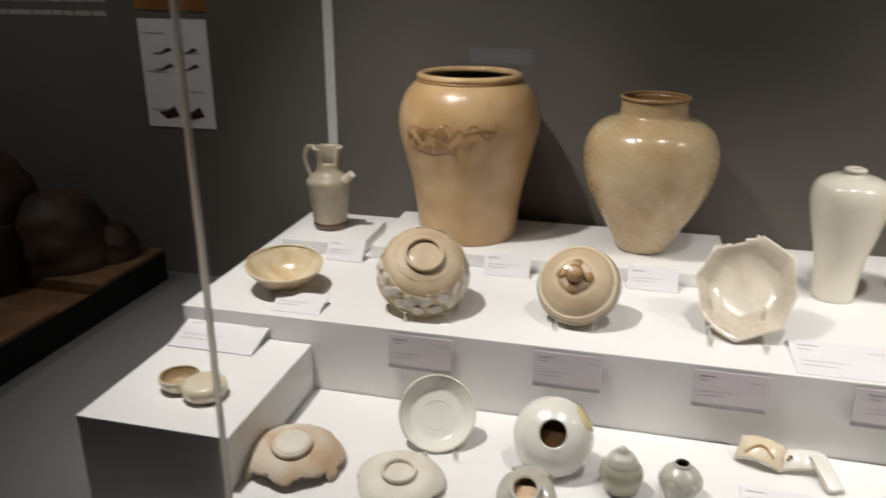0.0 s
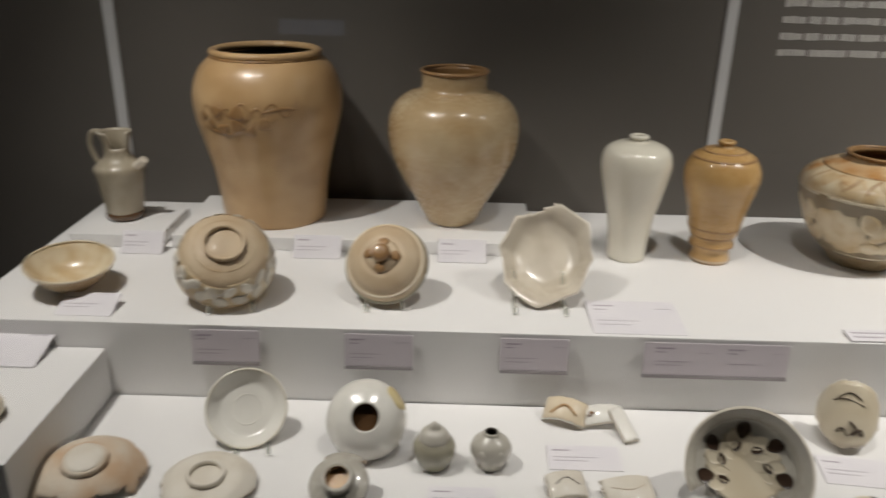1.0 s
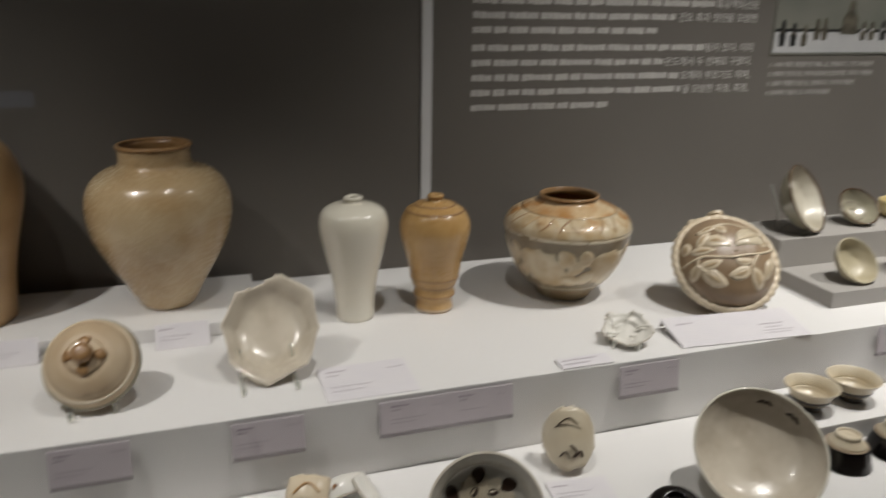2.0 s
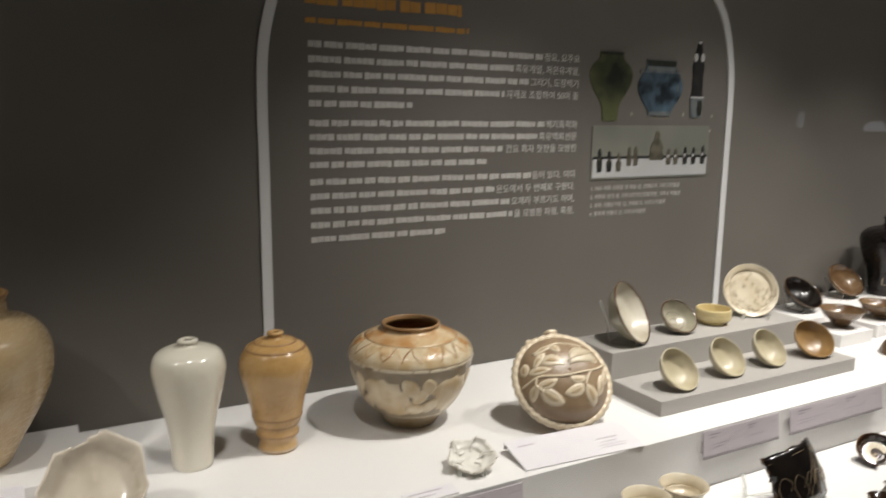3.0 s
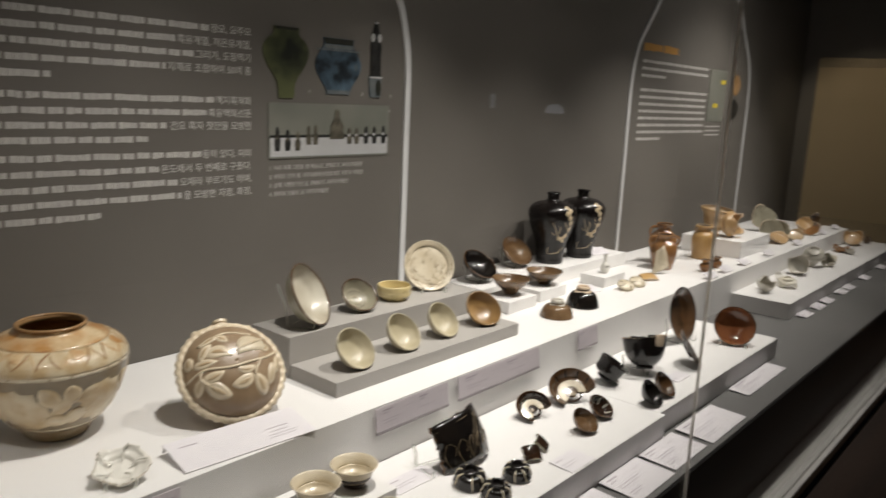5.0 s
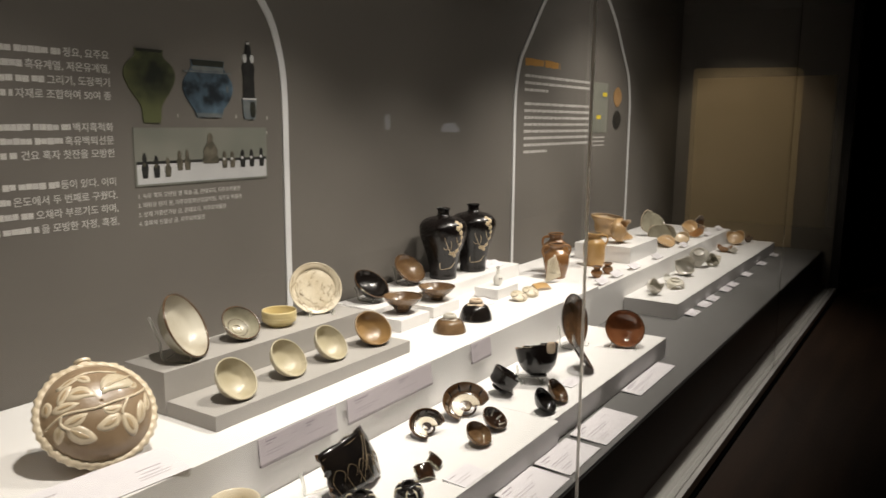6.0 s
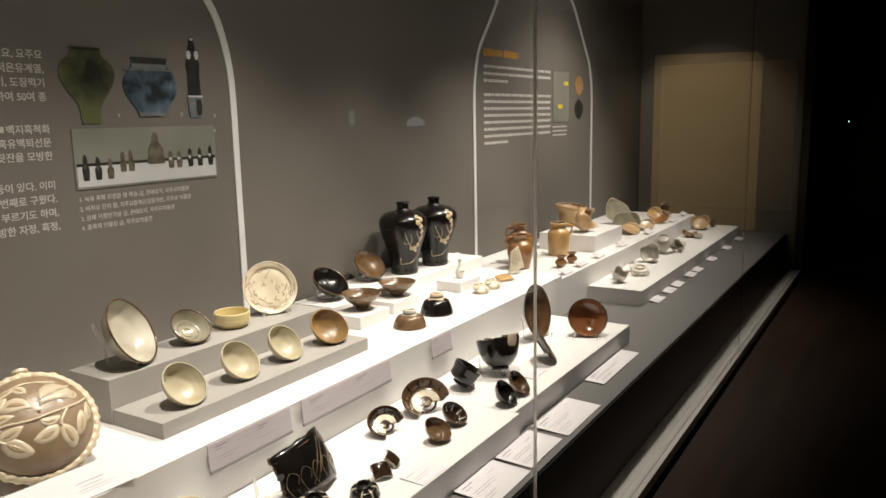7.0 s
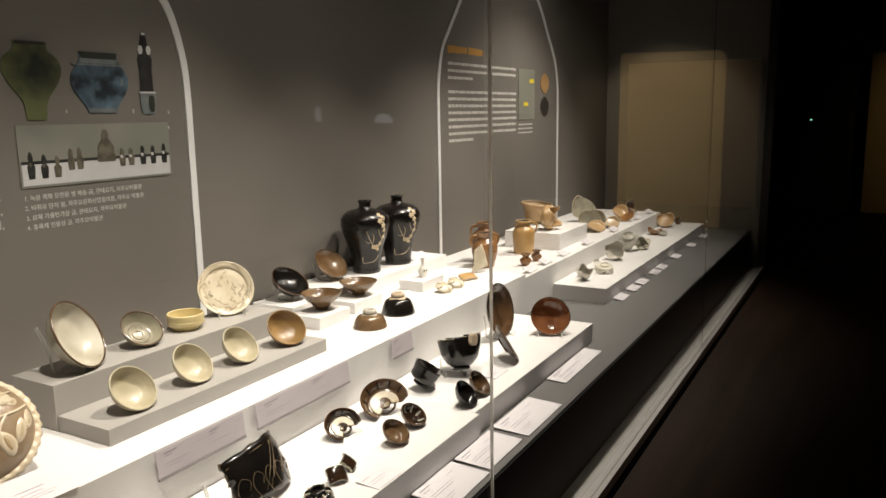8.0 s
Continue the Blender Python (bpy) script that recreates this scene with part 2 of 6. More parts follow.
def printed_shade(name, centre, spread, dark, light):
    """A printed photograph of a round glazed body: dark in its middle, lighter towards the sides."""
    m = bpy.data.materials.new(name)
    m.use_nodes = True
    nodes, links = m.node_tree.nodes, m.node_tree.links
    where = nodes.new("ShaderNodeTexCoord")
    away = nodes.new("ShaderNodeVectorMath")
    away.operation = "DISTANCE"
    away.inputs[1].default_value = centre
    grain = nodes.new("ShaderNodeTexNoise")
    grain.inputs["Scale"].default_value, grain.inputs["Detail"].default_value = 28.0, 5.0
    add = nodes.new("ShaderNodeMath")
    add.operation = "MULTIPLY_ADD"
    add.inputs[1].default_value = 0.13
    ramp = nodes.new("ShaderNodeValToRGB")
    ramp.color_ramp.elements[0].position, ramp.color_ramp.elements[1].position = spread[0], spread[1]
    ramp.color_ramp.elements[0].color, ramp.color_ramp.elements[1].color = (*dark, 1), (*light, 1)
    links.new(where.outputs["Object"], away.inputs[0])
    links.new(where.outputs["Object"], grain.inputs["Vector"])
    links.new(grain.outputs["Fac"], add.inputs[0])
    links.new(away.outputs["Value"], add.inputs[2])
    links.new(add.outputs["Value"], ramp.inputs["Fac"])
    links.new(ramp.outputs["Color"], nodes["Principled BSDF"].inputs["Base Color"])
    nodes["Principled BSDF"].inputs["Roughness"].default_value = 0.45
    return m


PHOTO_GREEN = printed_shade("photo_green_vase", (2.105, 2.232, 1.645), (0.09, 0.195), (0.010, 0.013, 0.008), (0.095, 0.105, 0.045))

STAINED_IVORY = surface("stained_ivory_glaze", (0.40, 0.36, 0.28), (0.68, 0.645, 0.55), 7.0, 0.3, 110, 0.12, coat=0.3, speck=0.35, speck_colour=(0.3, 0.22, 0.14))

TEA_BROWN = surface("tea_brown_glaze", (0.12, 0.066, 0.03), (0.20, 0.125, 0.065), 16.0, 0.24, 110, 0.15, coat=0.45, speck=0.25, speck_colour=(0.06, 0.03, 0.015))


# ---- building helpers ----
U, LOW, FL, P, ED = 0.655, 0.482, 0.39, 0.69, 0.60  # upper deck, lower deck, case floor, jar platform, end deck
BACK, FRONT, END = 2.236, 0.76, 7.95  # back wall, glass, end wall
TAU = 2 * math.pi


def part(name, bm, material, parent=None, label=""):
    """Links a bmesh as one mesh object, with one material or a list of them."""
    data = bpy.data.meshes.new(name)
    bm.to_mesh(data)
    bm.free()
    for m in material if isinstance(material, (list, tuple)) else [material]:
        data.materials.append(m)
    ob = new(name, data)
    ob.parent = parent
    return tagged(ob, label)


def slab(x0, x1, y0, y1, z0, z1, bevel=0.003):
    bm = bmesh.new()
    bmesh.ops.create_cube(bm, size=1, matrix=Matrix.LocRotScale(((x0 + x1) / 2, (y0 + y1) / 2, (z0 + z1) / 2), None, (x1 - x0, y1 - y0, z1 - z0)))
    if bevel:
        bmesh.ops.bevel(bm, geom=bm.edges[:], offset=bevel, segments=2, affect="EDGES", profile=0.7)
    return bm


def smooth(points, n=36):
    """A Catmull-Rom curve through 2D points, even in length."""
    p = np.array([points[0]] + list(points) + [points[-1]], float)
    out = []
    for i in range(1, len(p) - 2):
        for t in np.linspace(0, 1, 14, endpoint=False):
            a, b, c, d = p[i - 1], p[i], p[i + 1], p[i + 2]
            out.append(0.5 * (2 * b + (c - a) * t + (2 * a - 5 * b + 4 * c - d) * t * t + (3 * b - a - 3 * c + d) * t**3))
    out.append(p[-2])
    out = np.array(out)
    out[:, 0] = np.maximum(out[:, 0], 0.0004)
    run = np.concatenate([[0], np.cumsum(np.linalg.norm(np.diff(out, axis=0), axis=1))])
    even = np.linspace(0, run[-1], n + 1)
    return np.stack([np.interp(even, run, out[:, 0]), np.interp(even, run, out[:, 1])], 1)


class Turned:
    """A turned surface: profile from the foot's middle to the rim."""

    def __init__(self, points, n=36, wobble=0.0, seed=1):
        self.p = smooth(points, n)
        d = np.gradient(self.p, axis=0)
        d /= np.linalg.norm(d, axis=1)[:, None]
        self.nrm = np.stack([d[:, 1], -d[:, 0]], 1)
        self.length = float(np.sum(np.linalg.norm(np.diff(self.p, axis=0), axis=1)))
        self.wobble, self.seed = wobble, seed

    def at(self, u, v, lift=0.0):
        f = min(max(v, 0), 1) * (len(self.p) - 1)
        i = min(int(f), len(self.p) - 2)
        k = f - i
        r, z = self.p[i] * (1 - k) + self.p[i + 1] * k
        n = self.nrm[i] * (1 - k) + self.nrm[i + 1] * k
        w = 1 + self.wobble * noise.noise((1.3 * math.cos(u) + self.seed, 1.3 * math.sin(u), 9 * v))
        r = r * w + n[0] * lift
        return Vector((r * math.cos(u), r * math.sin(u), z + n[1] * lift))

    def radius(self, v):
        f = min(max(v, 0), 1) * (len(self.p) - 1)
        return float(np.interp(f, range(len(self.p)), self.p[:, 0]))

    def shell(self, thick, segs=48, keep=None, rows=None, jag=0.0):
        """Outer and inner skin, with walls where keep(u, v) breaks off. Slots: outside, inside, broken edge."""
        rows = rows or len(self.p) - 1
        bm = bmesh.new()
        rng = random.Random(self.seed)
        skins = [[], []]
        for i in range(rows + 1):
            row = ([], [])
            for j in range(segs):
                shift = jag if 0 < i < rows else 0
                u = TAU * (j + rng.uniform(-shift, shift)) / segs
                v = (i + rng.uniform(-shift, shift)) / rows
                row[0].append(bm.verts.new(self.at(u, v)))
                row[1].append(bm.verts.new(self.at(u, v, -thick * (1.0 if v < 0.93 else 0.75))))
            skins[0].append(row[0])
            skins[1].append(row[1])
        kept = [[keep is None or keep(TAU * (j + 0.5) / segs, (i + 0.5) / rows) for j in range(segs)] for i in range(rows)]
        o, q = skins

        def wall(a, b, c, d):
            f = bm.faces.new((a, b, c, d))
            f.material_index = 2

        for i in range(rows):
            for j in range(segs):
                if not kept[i][j]:
                    continue
                k = (j + 1) % segs
                f = bm.faces.new((o[i][j], o[i][k], o[i + 1][k], o[i + 1][j]))
                g = bm.faces.new((q[i][j], q[i + 1][j], q[i + 1][k], q[i][k]))
                f.smooth = g.smooth = True
                g.material_index = 1
                if i == rows - 1 or not kept[i + 1][j]:
                    wall(o[i + 1][j], o[i + 1][k], q[i + 1][k], q[i + 1][j])
                if i > 0 and not kept[i - 1][j]:
                    wall(o[i][k], o[i][j], q[i][j], q[i][k])
                if not kept[i][k]:
                    wall(o[i + 1][k], o[i][k], q[i][k], q[i + 1][k])
                if not kept[i][j - 1]:
                    wall(o[i][j], o[i + 1][j], q[i + 1][j], q[i][j])
        bmesh.ops.delete(bm, geom=[v for v in bm.verts if not v.link_faces], context="VERTS")
        return bm

    def patch(self, u0, v0, outline, lift=0.0012, spin=0.0, thick=0.0015):
        """A low raised shape on the surface: outline in metres, x round it, y up it."""
        bm = bmesh.new()
        c, s = math.cos(spin), math.sin(spin)
        r0 = max(self.radius(v0), 0.01)

        def place(x, y, up):
            x, y = c * x - s * y, s * x + c * y
            return self.at(u0 + x / r0, v0 + y / self.length, up)

        rings = []
        for k, up in ((1.0, lift - thick), (0.96, lift), (0.6, lift + 0.0004)):
            rings.append([bm.verts.new(place(k * x, k * y, up)) for x, y in outline])
        mid = bm.verts.new(place(0, 0, lift + 0.0005))
        n = len(outline)
        for a, b in zip(rings, rings[1:]):
            for i in range(n):
                f = bm.faces.new((a[i], a[(i + 1) % n], b[(i + 1) % n], b[i]))
                f.smooth = True
        for i in range(n):
            f = bm.faces.new((rings[-1][i], rings[-1][(i + 1) % n], mid))
            f.smooth = True
        return bm

    def stroke(self, points, width, lift=0.0012, taper=True):
        """A low raised line on the surface through (u, v) points."""
        p = smooth(points, 24) if min(x for x, _ in points) > 0.001 else np.array(points)
        bm = bmesh.new()
        rows = []
        for i, (u, v) in enumerate(p):
            a, b = p[max(i - 1, 0)], p[min(i + 1, len(p) - 1)]
            r = max(self.radius(v), 0.005)
            du, dv = (b[0] - a[0]) * r, (b[1] - a[1]) * self.length
            n = math.hypot(du, dv) or 1
            w = width / 2 * (math.sin(math.pi * (0.12 + 0.76 * i / (len(p) - 1))) if taper else 1)
            x, y = -dv / n * w / r, du / n * w / self.length
            rows.append([bm.verts.new(self.at(u + k * x, v + k * y, h)) for k, h in ((1.3, -0.0006), (0.8, lift), (-0.8, lift), (-1.3, -0.0006))])
        for a, b in zip(rows, rows[1:]):
            for i in range(3):
                f = bm.faces.new((a[i], a[i + 1], b[i + 1], b[i]))
                f.smooth = True
        return bm


def loop_ring(r, z, tube, segs=48, squash=1.0, sides=8, wave=0, amount=0.0):
    """A ring of round section, as a foot ring or a lip; wave: scallops round it."""
    bm = bmesh.new()
    rows = []
    for j in range(segs):
        u = TAU * j / segs
        k = 1 + amount * math.sin(wave * u)
        rows.append([bm.verts.new(((r + tube * k * math.cos(a)) * math.cos(u), (r + tube * k * math.cos(a)) * math.sin(u), z + tube * squash * (2 - k) * math.sin(a))) for a in (TAU * i / sides for i in range(sides))])
    for j in range(segs):
        a, b = rows[j], rows[(j + 1) % segs]
        for i in range(sides):
            f = bm.faces.new((a[i], b[i], b[(i + 1) % sides], a[(i + 1) % sides]))
            f.smooth = True
    return bm


def tube(points, radius, sides=8, flat=1.0):
    """A bent rod of round section through 3D points."""
    p = [Vector(q) for q in points]
    fine = []
    for i in range(len(p) - 1):
        a, b, c, d = p[max(i - 1, 0)], p[i], p[i + 1], p[min(i + 2, len(p) - 1)]
        for t in (0, 0.2, 0.4, 0.6, 0.8):
            fine.append(0.5 * (2 * b + (c - a) * t + (2 * a - 5 * b + 4 * c - d) * t * t + (3 * b - a - 3 * c + d) * t**3))
    fine.append(p[-1])
    bm = bmesh.new()
    rows = []
    for i, q in enumerate(fine):
        way = (fine[min(i + 1, len(fine) - 1)] - fine[max(i - 1, 0)]).normalized()
        side = way.cross(Vector((0.13, 0.98, 0.05))).normalized()
        up = side.cross(way)
        rows.append([bm.verts.new(q + radius * (math.cos(a) * side + flat * math.sin(a) * up)) for a in (TAU * k / sides for k in range(sides))])
    for a, b in zip(rows, rows[1:]):
        for k in range(sides):
            f = bm.faces.new((a[k], a[(k + 1) % sides], b[(k + 1) % sides], b[k]))
            f.smooth = True
    bm.faces.new(rows[0][::-1])
    bm.faces.new(rows[-1])
    return bm


def thing(name, label, category, group=""):
    return tagged(new(name), label, category, group)


def settle(root, p, az=0.0, el=90.0, spin=0.0):
    """Turns a thing so that its axis points to az, el (degrees) and rests its lowest point on p."""
    m = Matrix.Rotation(radians(az), 4, "Z") @ Matrix.Rotation(radians(90 - el), 4, "Y") @ Matrix.Rotation(radians(spin), 4, "Z")
    places = []
    for ob in root.children_recursive:
        if ob.type == "MESH":
            co = np.empty(len(ob.data.vertices) * 3)
            ob.data.vertices.foreach_get("co", co)
            places.append(co.reshape(-1, 3) @ np.array(m.to_3x3()).T)
    places = np.concatenate(places)
    low = places[:, 2].min()
    foot = places[places[:, 2] < low + 0.0025].mean(0)
    root.matrix_basis = Matrix.Translation((p[0] - foot[0], p[1] - foot[1], p[2] - low)) @ m
    return root


def leaf(length, width, n=14, tip=1.0):
    pts = []
    for i in range(n):
        a = TAU * i / n
        x, y = math.cos(a), math.sin(a)
        pts.append((width / 2 * y * (1 - 0.35 * abs(x) ** 3), length / 2 * x * (1.0 if x < 0 else tip)))
    return pts


def blossom(r, petals=5, n=30, depth=0.28):
    return [(r * (1 - depth * (0.5 + 0.5 * math.cos(petals * a))) * math.cos(a), r * (1 - depth * (0.5 + 0.5 * math.cos(petals * a))) * math.sin(a)) for a in (TAU * i / n for i in range(n))]


def bowl_profile(r, h, foot=0.32, flare=0.0, belly=0.6):
    """Outside of a bowl above its foot ring: gently rounded base, curved wall, rim."""
    e = 0.006
    return [(0.0, e), (r * foot * 0.6, e + 0.001), (r * (foot + 0.08), e + 0.03 * h + 0.002), (r * (foot + 0.25 + 0.18 * belly), h * (0.28 + 0.08 * (1 - belly))), (r * (0.8 + 0.13 * belly), h * 0.62), (r * (0.985 - flare), h * 0.92), (r, h)]


def bowl(name, label, r, h, mats, foot=0.32, flare=0.0, belly=0.6, thick=0.004, rim=None, keep=None, jag=0.0, segs=48, wobble=0.012, group="", category="bowl", ring=None, seed=3):
    root = thing(name, label, category, group)
    t = Turned(bowl_profile(r, h, foot, flare, belly), 26, wobble, seed)
    part("body", t.shell(thick, segs, keep, jag=jag), mats, root)
    if rim:
        part("rim", loop_ring(r - thick * 0.4, h, thick * 0.62, segs), rim, root, "thin darker rim")
    part("foot_ring", loop_ring(r * foot, 0.004, 0.0045, 32, 1.3), ring or mats[0], root, "bare foot ring" if ring else "")
    return root, t


def stand(x, y, z, az, w, h, lean=0.35):
    """Clear bent stand: two prongs in front and two backs."""
    root = thing("display_stand", "clear bent acrylic stand under a tilted piece", "stand", "acrylic stands")
    for side in (-1, 1):
        s = side * w / 2
        part("prong", tube([(0.055, s, 0.022), (0.05, s, 0.004), (0.02, s, 0.003), (-0.03, s, 0.003), (-0.03 - lean * h * 0.3, s, h * 0.5), (-0.03 - lean * h, s, h)], 0.0034, 6, 1.6), ACRYLIC, root)
    part("crossbar", tube([(-0.03, -w / 2, 0.004), (-0.03, 0, 0.004), (-0.03, w / 2, 0.004)], 0.0026, 6), ACRYLIC, root)
    root.matrix_basis = pose(x, y, z, 0, 0, az)
    return root


def bars(w, h, lines, seed, thick=0.0004, word=0.007, inset=0.08):
    """One bmesh a line: words as plain bars. lines: (height share from the top, length share, bar height)."""
    rng = random.Random(seed)
    out = []
    for yy, share, bar, *start in lines:
        bm = bmesh.new()
        x = -w / 2 + w * inset + (w * start[0] if start else 0)
        stop = min(x + w * (1 - 2 * inset) * share, w / 2 - w * inset * 0.6)
        while x < stop:
            n = min(rng.uniform(0.6, 1.8) * word, stop - x)
            y = h / 2 - h * yy
            bmesh.ops.create_cube(bm, size=1, matrix=Matrix.LocRotScale((x + n / 2, y, thick / 2), None, (n, bar, thick)))
            x += n + word * 0.25
        out.append(bm)
    return out


CARD_LINES = ((0.17, 0.26, 0.0038), (0.29, 0.16, 0.0026), (0.24, 0.22, 0.0014, 0.68), (0.62, 0.55, 0.0014), (0.74, 0.42, 0.0014))
count = [0]


def card(m, w, h, label, paper=None, lines=CARD_LINES, wedge=0.0):
    """A caption card lying in its own x-y plane, its writing as plain bars."""
    root = thing("caption_card", label, "label", "caption cards")
    count[0] += 1
    part("card", slab(-w / 2, w / 2, -h / 2, h / 2, -0.003, 0, 0.0008), paper or PAPER, root)
    for bm in bars(w, h, lines, count[0]):
        part("text_line", bm, INK, root)
    if wedge:
        part("prop", slab(-w / 2 + 0.002, w / 2 - 0.002, h / 2 - 0.006, h / 2 - 0.003, -wedge, -0.003, 0.0005), PAPER, root)
    root.matrix_basis = m
    return root


# ---- the case ----
def structure(name, bm, material, label):
    return tagged(part(name, bm, material), label, name.split("_")[0], "", "structure")


structure("wall_back", slab(-4.5, END + 0.1, BACK, BACK + 0.15, -0.02, 3.0, 0), WALL, "dark taupe painted back wall of the display case")
structure("wall_end", slab(END, END + 0.12, 0.72, BACK - 0.002, 0.0, 3.0, 0), WALL, "dark taupe end wall of the display case")
structure("wall_far_end", slab(-4.6, -4.48, 0.72, BACK - 0.002, 0.0, 3.0, 0), WALL, "dark taupe far end wall of the case")
structure("ceiling_case", slab(-4.5, END, 0.72, BACK - 0.002, TOP, TOP + 0.1, 0), BLACK, "black ceiling of the display case")
structure("floor_case", slab(-4.47, END - 0.003, 0.872, BACK - 0.003, 0.06, FL, 0.003), FLOOR, "grey painted raised floor inside the case")
structure("floor_trough", slab(-4.47, END - 0.003, FRONT + 0.006, 0.89, 0.0, 0.05, 0), FLOOR_LIT, "grey strip of floor along the glass")
# black sheet carries the shade on the floor's front face
structure("trim_case_front", slab(-4.47, END, 0.864, 0.8705, 0.054, FL - 0.006, 0), BLACK, "black sheet for the shaded face of the raised case floor")
structure("trim_rail", slab(-4.5, END + 0.1, FRONT - 0.03, FRONT - 0.008, 0.028, 0.072, 0.002), STEEL, "narrow brushed metal rail that holds the glass")
structure("wall_base", slab(-4.5, END + 0.1, FRONT - 0.028, FRONT, 0.0, 0.025, 0), BLACK, "black plinth under the glass")
structure("trim_fascia", slab(-4.5, END + 0.1, FRONT - 0.03, FRONT + 0.03, 2.62, 3.0, 0), BLACK, "black fascia above the glass")
structure("trim_post", slab(END - 0.06, END + 0.1, FRONT - 0.04, FRONT + 0.03, 0.0, 3.0, 0.003), BLACK, "black end post of the glass front")

# the end wall's lit rectangle, built as a raised tan sheet
bm = bmesh.new()
edge = [(1.14, FL + 0.004), (1.14, 1.93), (1.152, 1.97), (1.19, 2.0), (2.08, 2.02), (2.105, 2.0), (2.11, FL + 0.004)]
front = [bm.verts.new((END - 0.006, y, z)) for y, z in edge]
back = [bm.verts.new((END + 0.01, y, z)) for y, z in edge]
bm.faces.new(front[::-1])
for i in range(len(edge)):
    bm.faces.new((front[i], front[(i + 1) % len(edge)], back[(i + 1) % len(edge)], back[i]))
structure("trim_panel", bm, LIT_TAN, "raised tan sheet with rounded top corners for the lit rectangle on the end wall")

JOINTS = (-4.44, -3.16, -0.43, 2.318, 5.24, END - 0.06)
for i, (a, b) in enumerate(zip(JOINTS, JOINTS[1:])):
    ob = structure("window_%d" % (i + 1), slab(a + 0.004, b - 0.004, FRONT - 0.005, FRONT + 0.005, 0.052, 2.64, 0), GLASS, "large clear glass pane of the case front")
    ob.visible_shadow = False
    if 0 < i:
        structure("trim_joint_%d" % i, slab(a - (0.0025 if i < 4 else 0.001), a + (0.0025 if i < 4 else 0.001), FRONT - 0.004, FRONT + 0.004, 0.052, 2.64, 0.001), GLASS_EDGE if i < 4 else THIN_JOINT, "narrow strip for the glass edges at the joint of two panes")

# room outside the glass; dark walls and ceiling added to close it
structure("floor", slab(-6, 13, -4, FRONT - 0.03, -0.05, 0.0, 0), WOOD_FLOOR, "dark brown wooden floor of the gallery")
structure("floor_beyond", slab(END + 0.104, 13, FRONT - 0.028, BACK, -0.05, 0.0, 0), WOOD_FLOOR, "dark brown wooden floor beyond the case")
structure("wall_south", slab(-6, 13, -4.1, -4.0, 0, 3.2, 0), ROOM, "dark gallery wall")
structure("wall_west", slab(-6.1, -6, -4.1, 2.4, 0, 3.2, 0), ROOM, "dark gallery wall")
structure("wall_east", slab(13, 13.1, -4.1, 2.4, 0, 3.2, 0), ROOM, "dark gallery wall")
structure("wall_warm", slab(12.8, 12.98, -1.9, 0.05, 0.0, 2.2, 0.01), ROOM_WARM, "warm lit partition far off in the dark gallery")
structure("wall_northeast", slab(END + 0.13, 13, BACK, BACK + 0.15, 0, 3.2, 0), ROOM, "dark gallery wall")
structure("ceiling", slab(-6, 13, -4.1, 2.5, 3.2, 3.3, 0), ROOM, "black gallery ceiling")
lamp_mat = bpy.data.materials.new("green_diode")
lamp_mat.use_nodes = True
lamp_mat.node_tree.nodes["Principled BSDF"].inputs["Emission Color"].default_value = (0.4, 1, 0.7, 1)
lamp_mat.node_tree.nodes["Principled BSDF"].inputs["Emission Strength"].default_value = 3.0
root = thing("indicator_lamp", "tiny green indicator light on a dark housing", "lamp")
part("housing", slab(-0.02, 0.02, -0.03, 0.03, -0.03, 0.03, 0.004), BLACK, root)
part("diode", slab(-0.026, -0.018, -0.006, 0.006, -0.006, 0.006, 0.002), lamp_mat, root, "glowing green diode")
root.matrix_basis = pose(12.98, 0.765, 1.3)

# glowing strip on an unseen stand, added for the bluish reflection in the glass
glow = bpy.data.materials.new("lit_strip")
glow.use_nodes = True
glow.node_tree.nodes["Principled BSDF"].inputs["Base Color"].default_value = (0.1, 0.1, 0.1, 1)
glow.node_tree.nodes["Principled BSDF"].inputs["Emission Color"].default_value = (0.62, 0.74, 1.0, 1)
glow.node_tree.nodes["Principled BSDF"].inputs["Emission Strength"].default_value = 0.35
root = thing("information_screen", "unseen low stand with a bluish lit strip, added for its reflection", "screen")
part("stand", slab(-0.85, -0.48, -2.66, -2.53, 0.0, 0.93, 0.006), BLACK, root)
part("screen", slab(-0.83, -0.5, -2.60, -2.57, 0.931, 1.005, 0.004), glow, root, "bluish lit strip")

root = thing("wall_lamp", "small dim dome lamp on the opposite gallery wall", "lamp")
part("bracket", slab(-0.02, 0.02, -0.1, 0.0, -0.02, 0.02, 0.004), BLACK, root)
dome = Turned([(0.12, 0.0), (0.11, 0.05), (0.07, 0.1), (0.0, 0.115)], 12)
pale = glow.copy()
pale.name = "pale_lamp"
pale.node_tree.nodes["Principled BSDF"].inputs["Emission Color"].default_value = (0.9, 0.93, 1.0, 1)
pale.node_tree.nodes["Principled BSDF"].inputs["Emission Strength"].default_value = 0.8
ob = part("shade", dome.shell(0.003, 24), (pale, pale, BLACK), root, "pale glowing shade")
ob.data.transform(pose(0, 0.0, 0))
root.matrix_basis = pose(8.8, -3.9, 1.38)

root = thing("wall_light", "small upright lit panel on the opposite gallery wall", "lamp")
part("housing", slab(-0.06, 0.06, -0.04, 0.0, -0.1, 0.1, 0.006), BLACK, root)
part("diffuser", slab(-0.045, 0.045, 0.0005, 0.012, -0.085, 0.085, 0.004), pale, root, "pale glowing cover")
root.matrix_basis = pose(7.55, -3.955, 1.50)

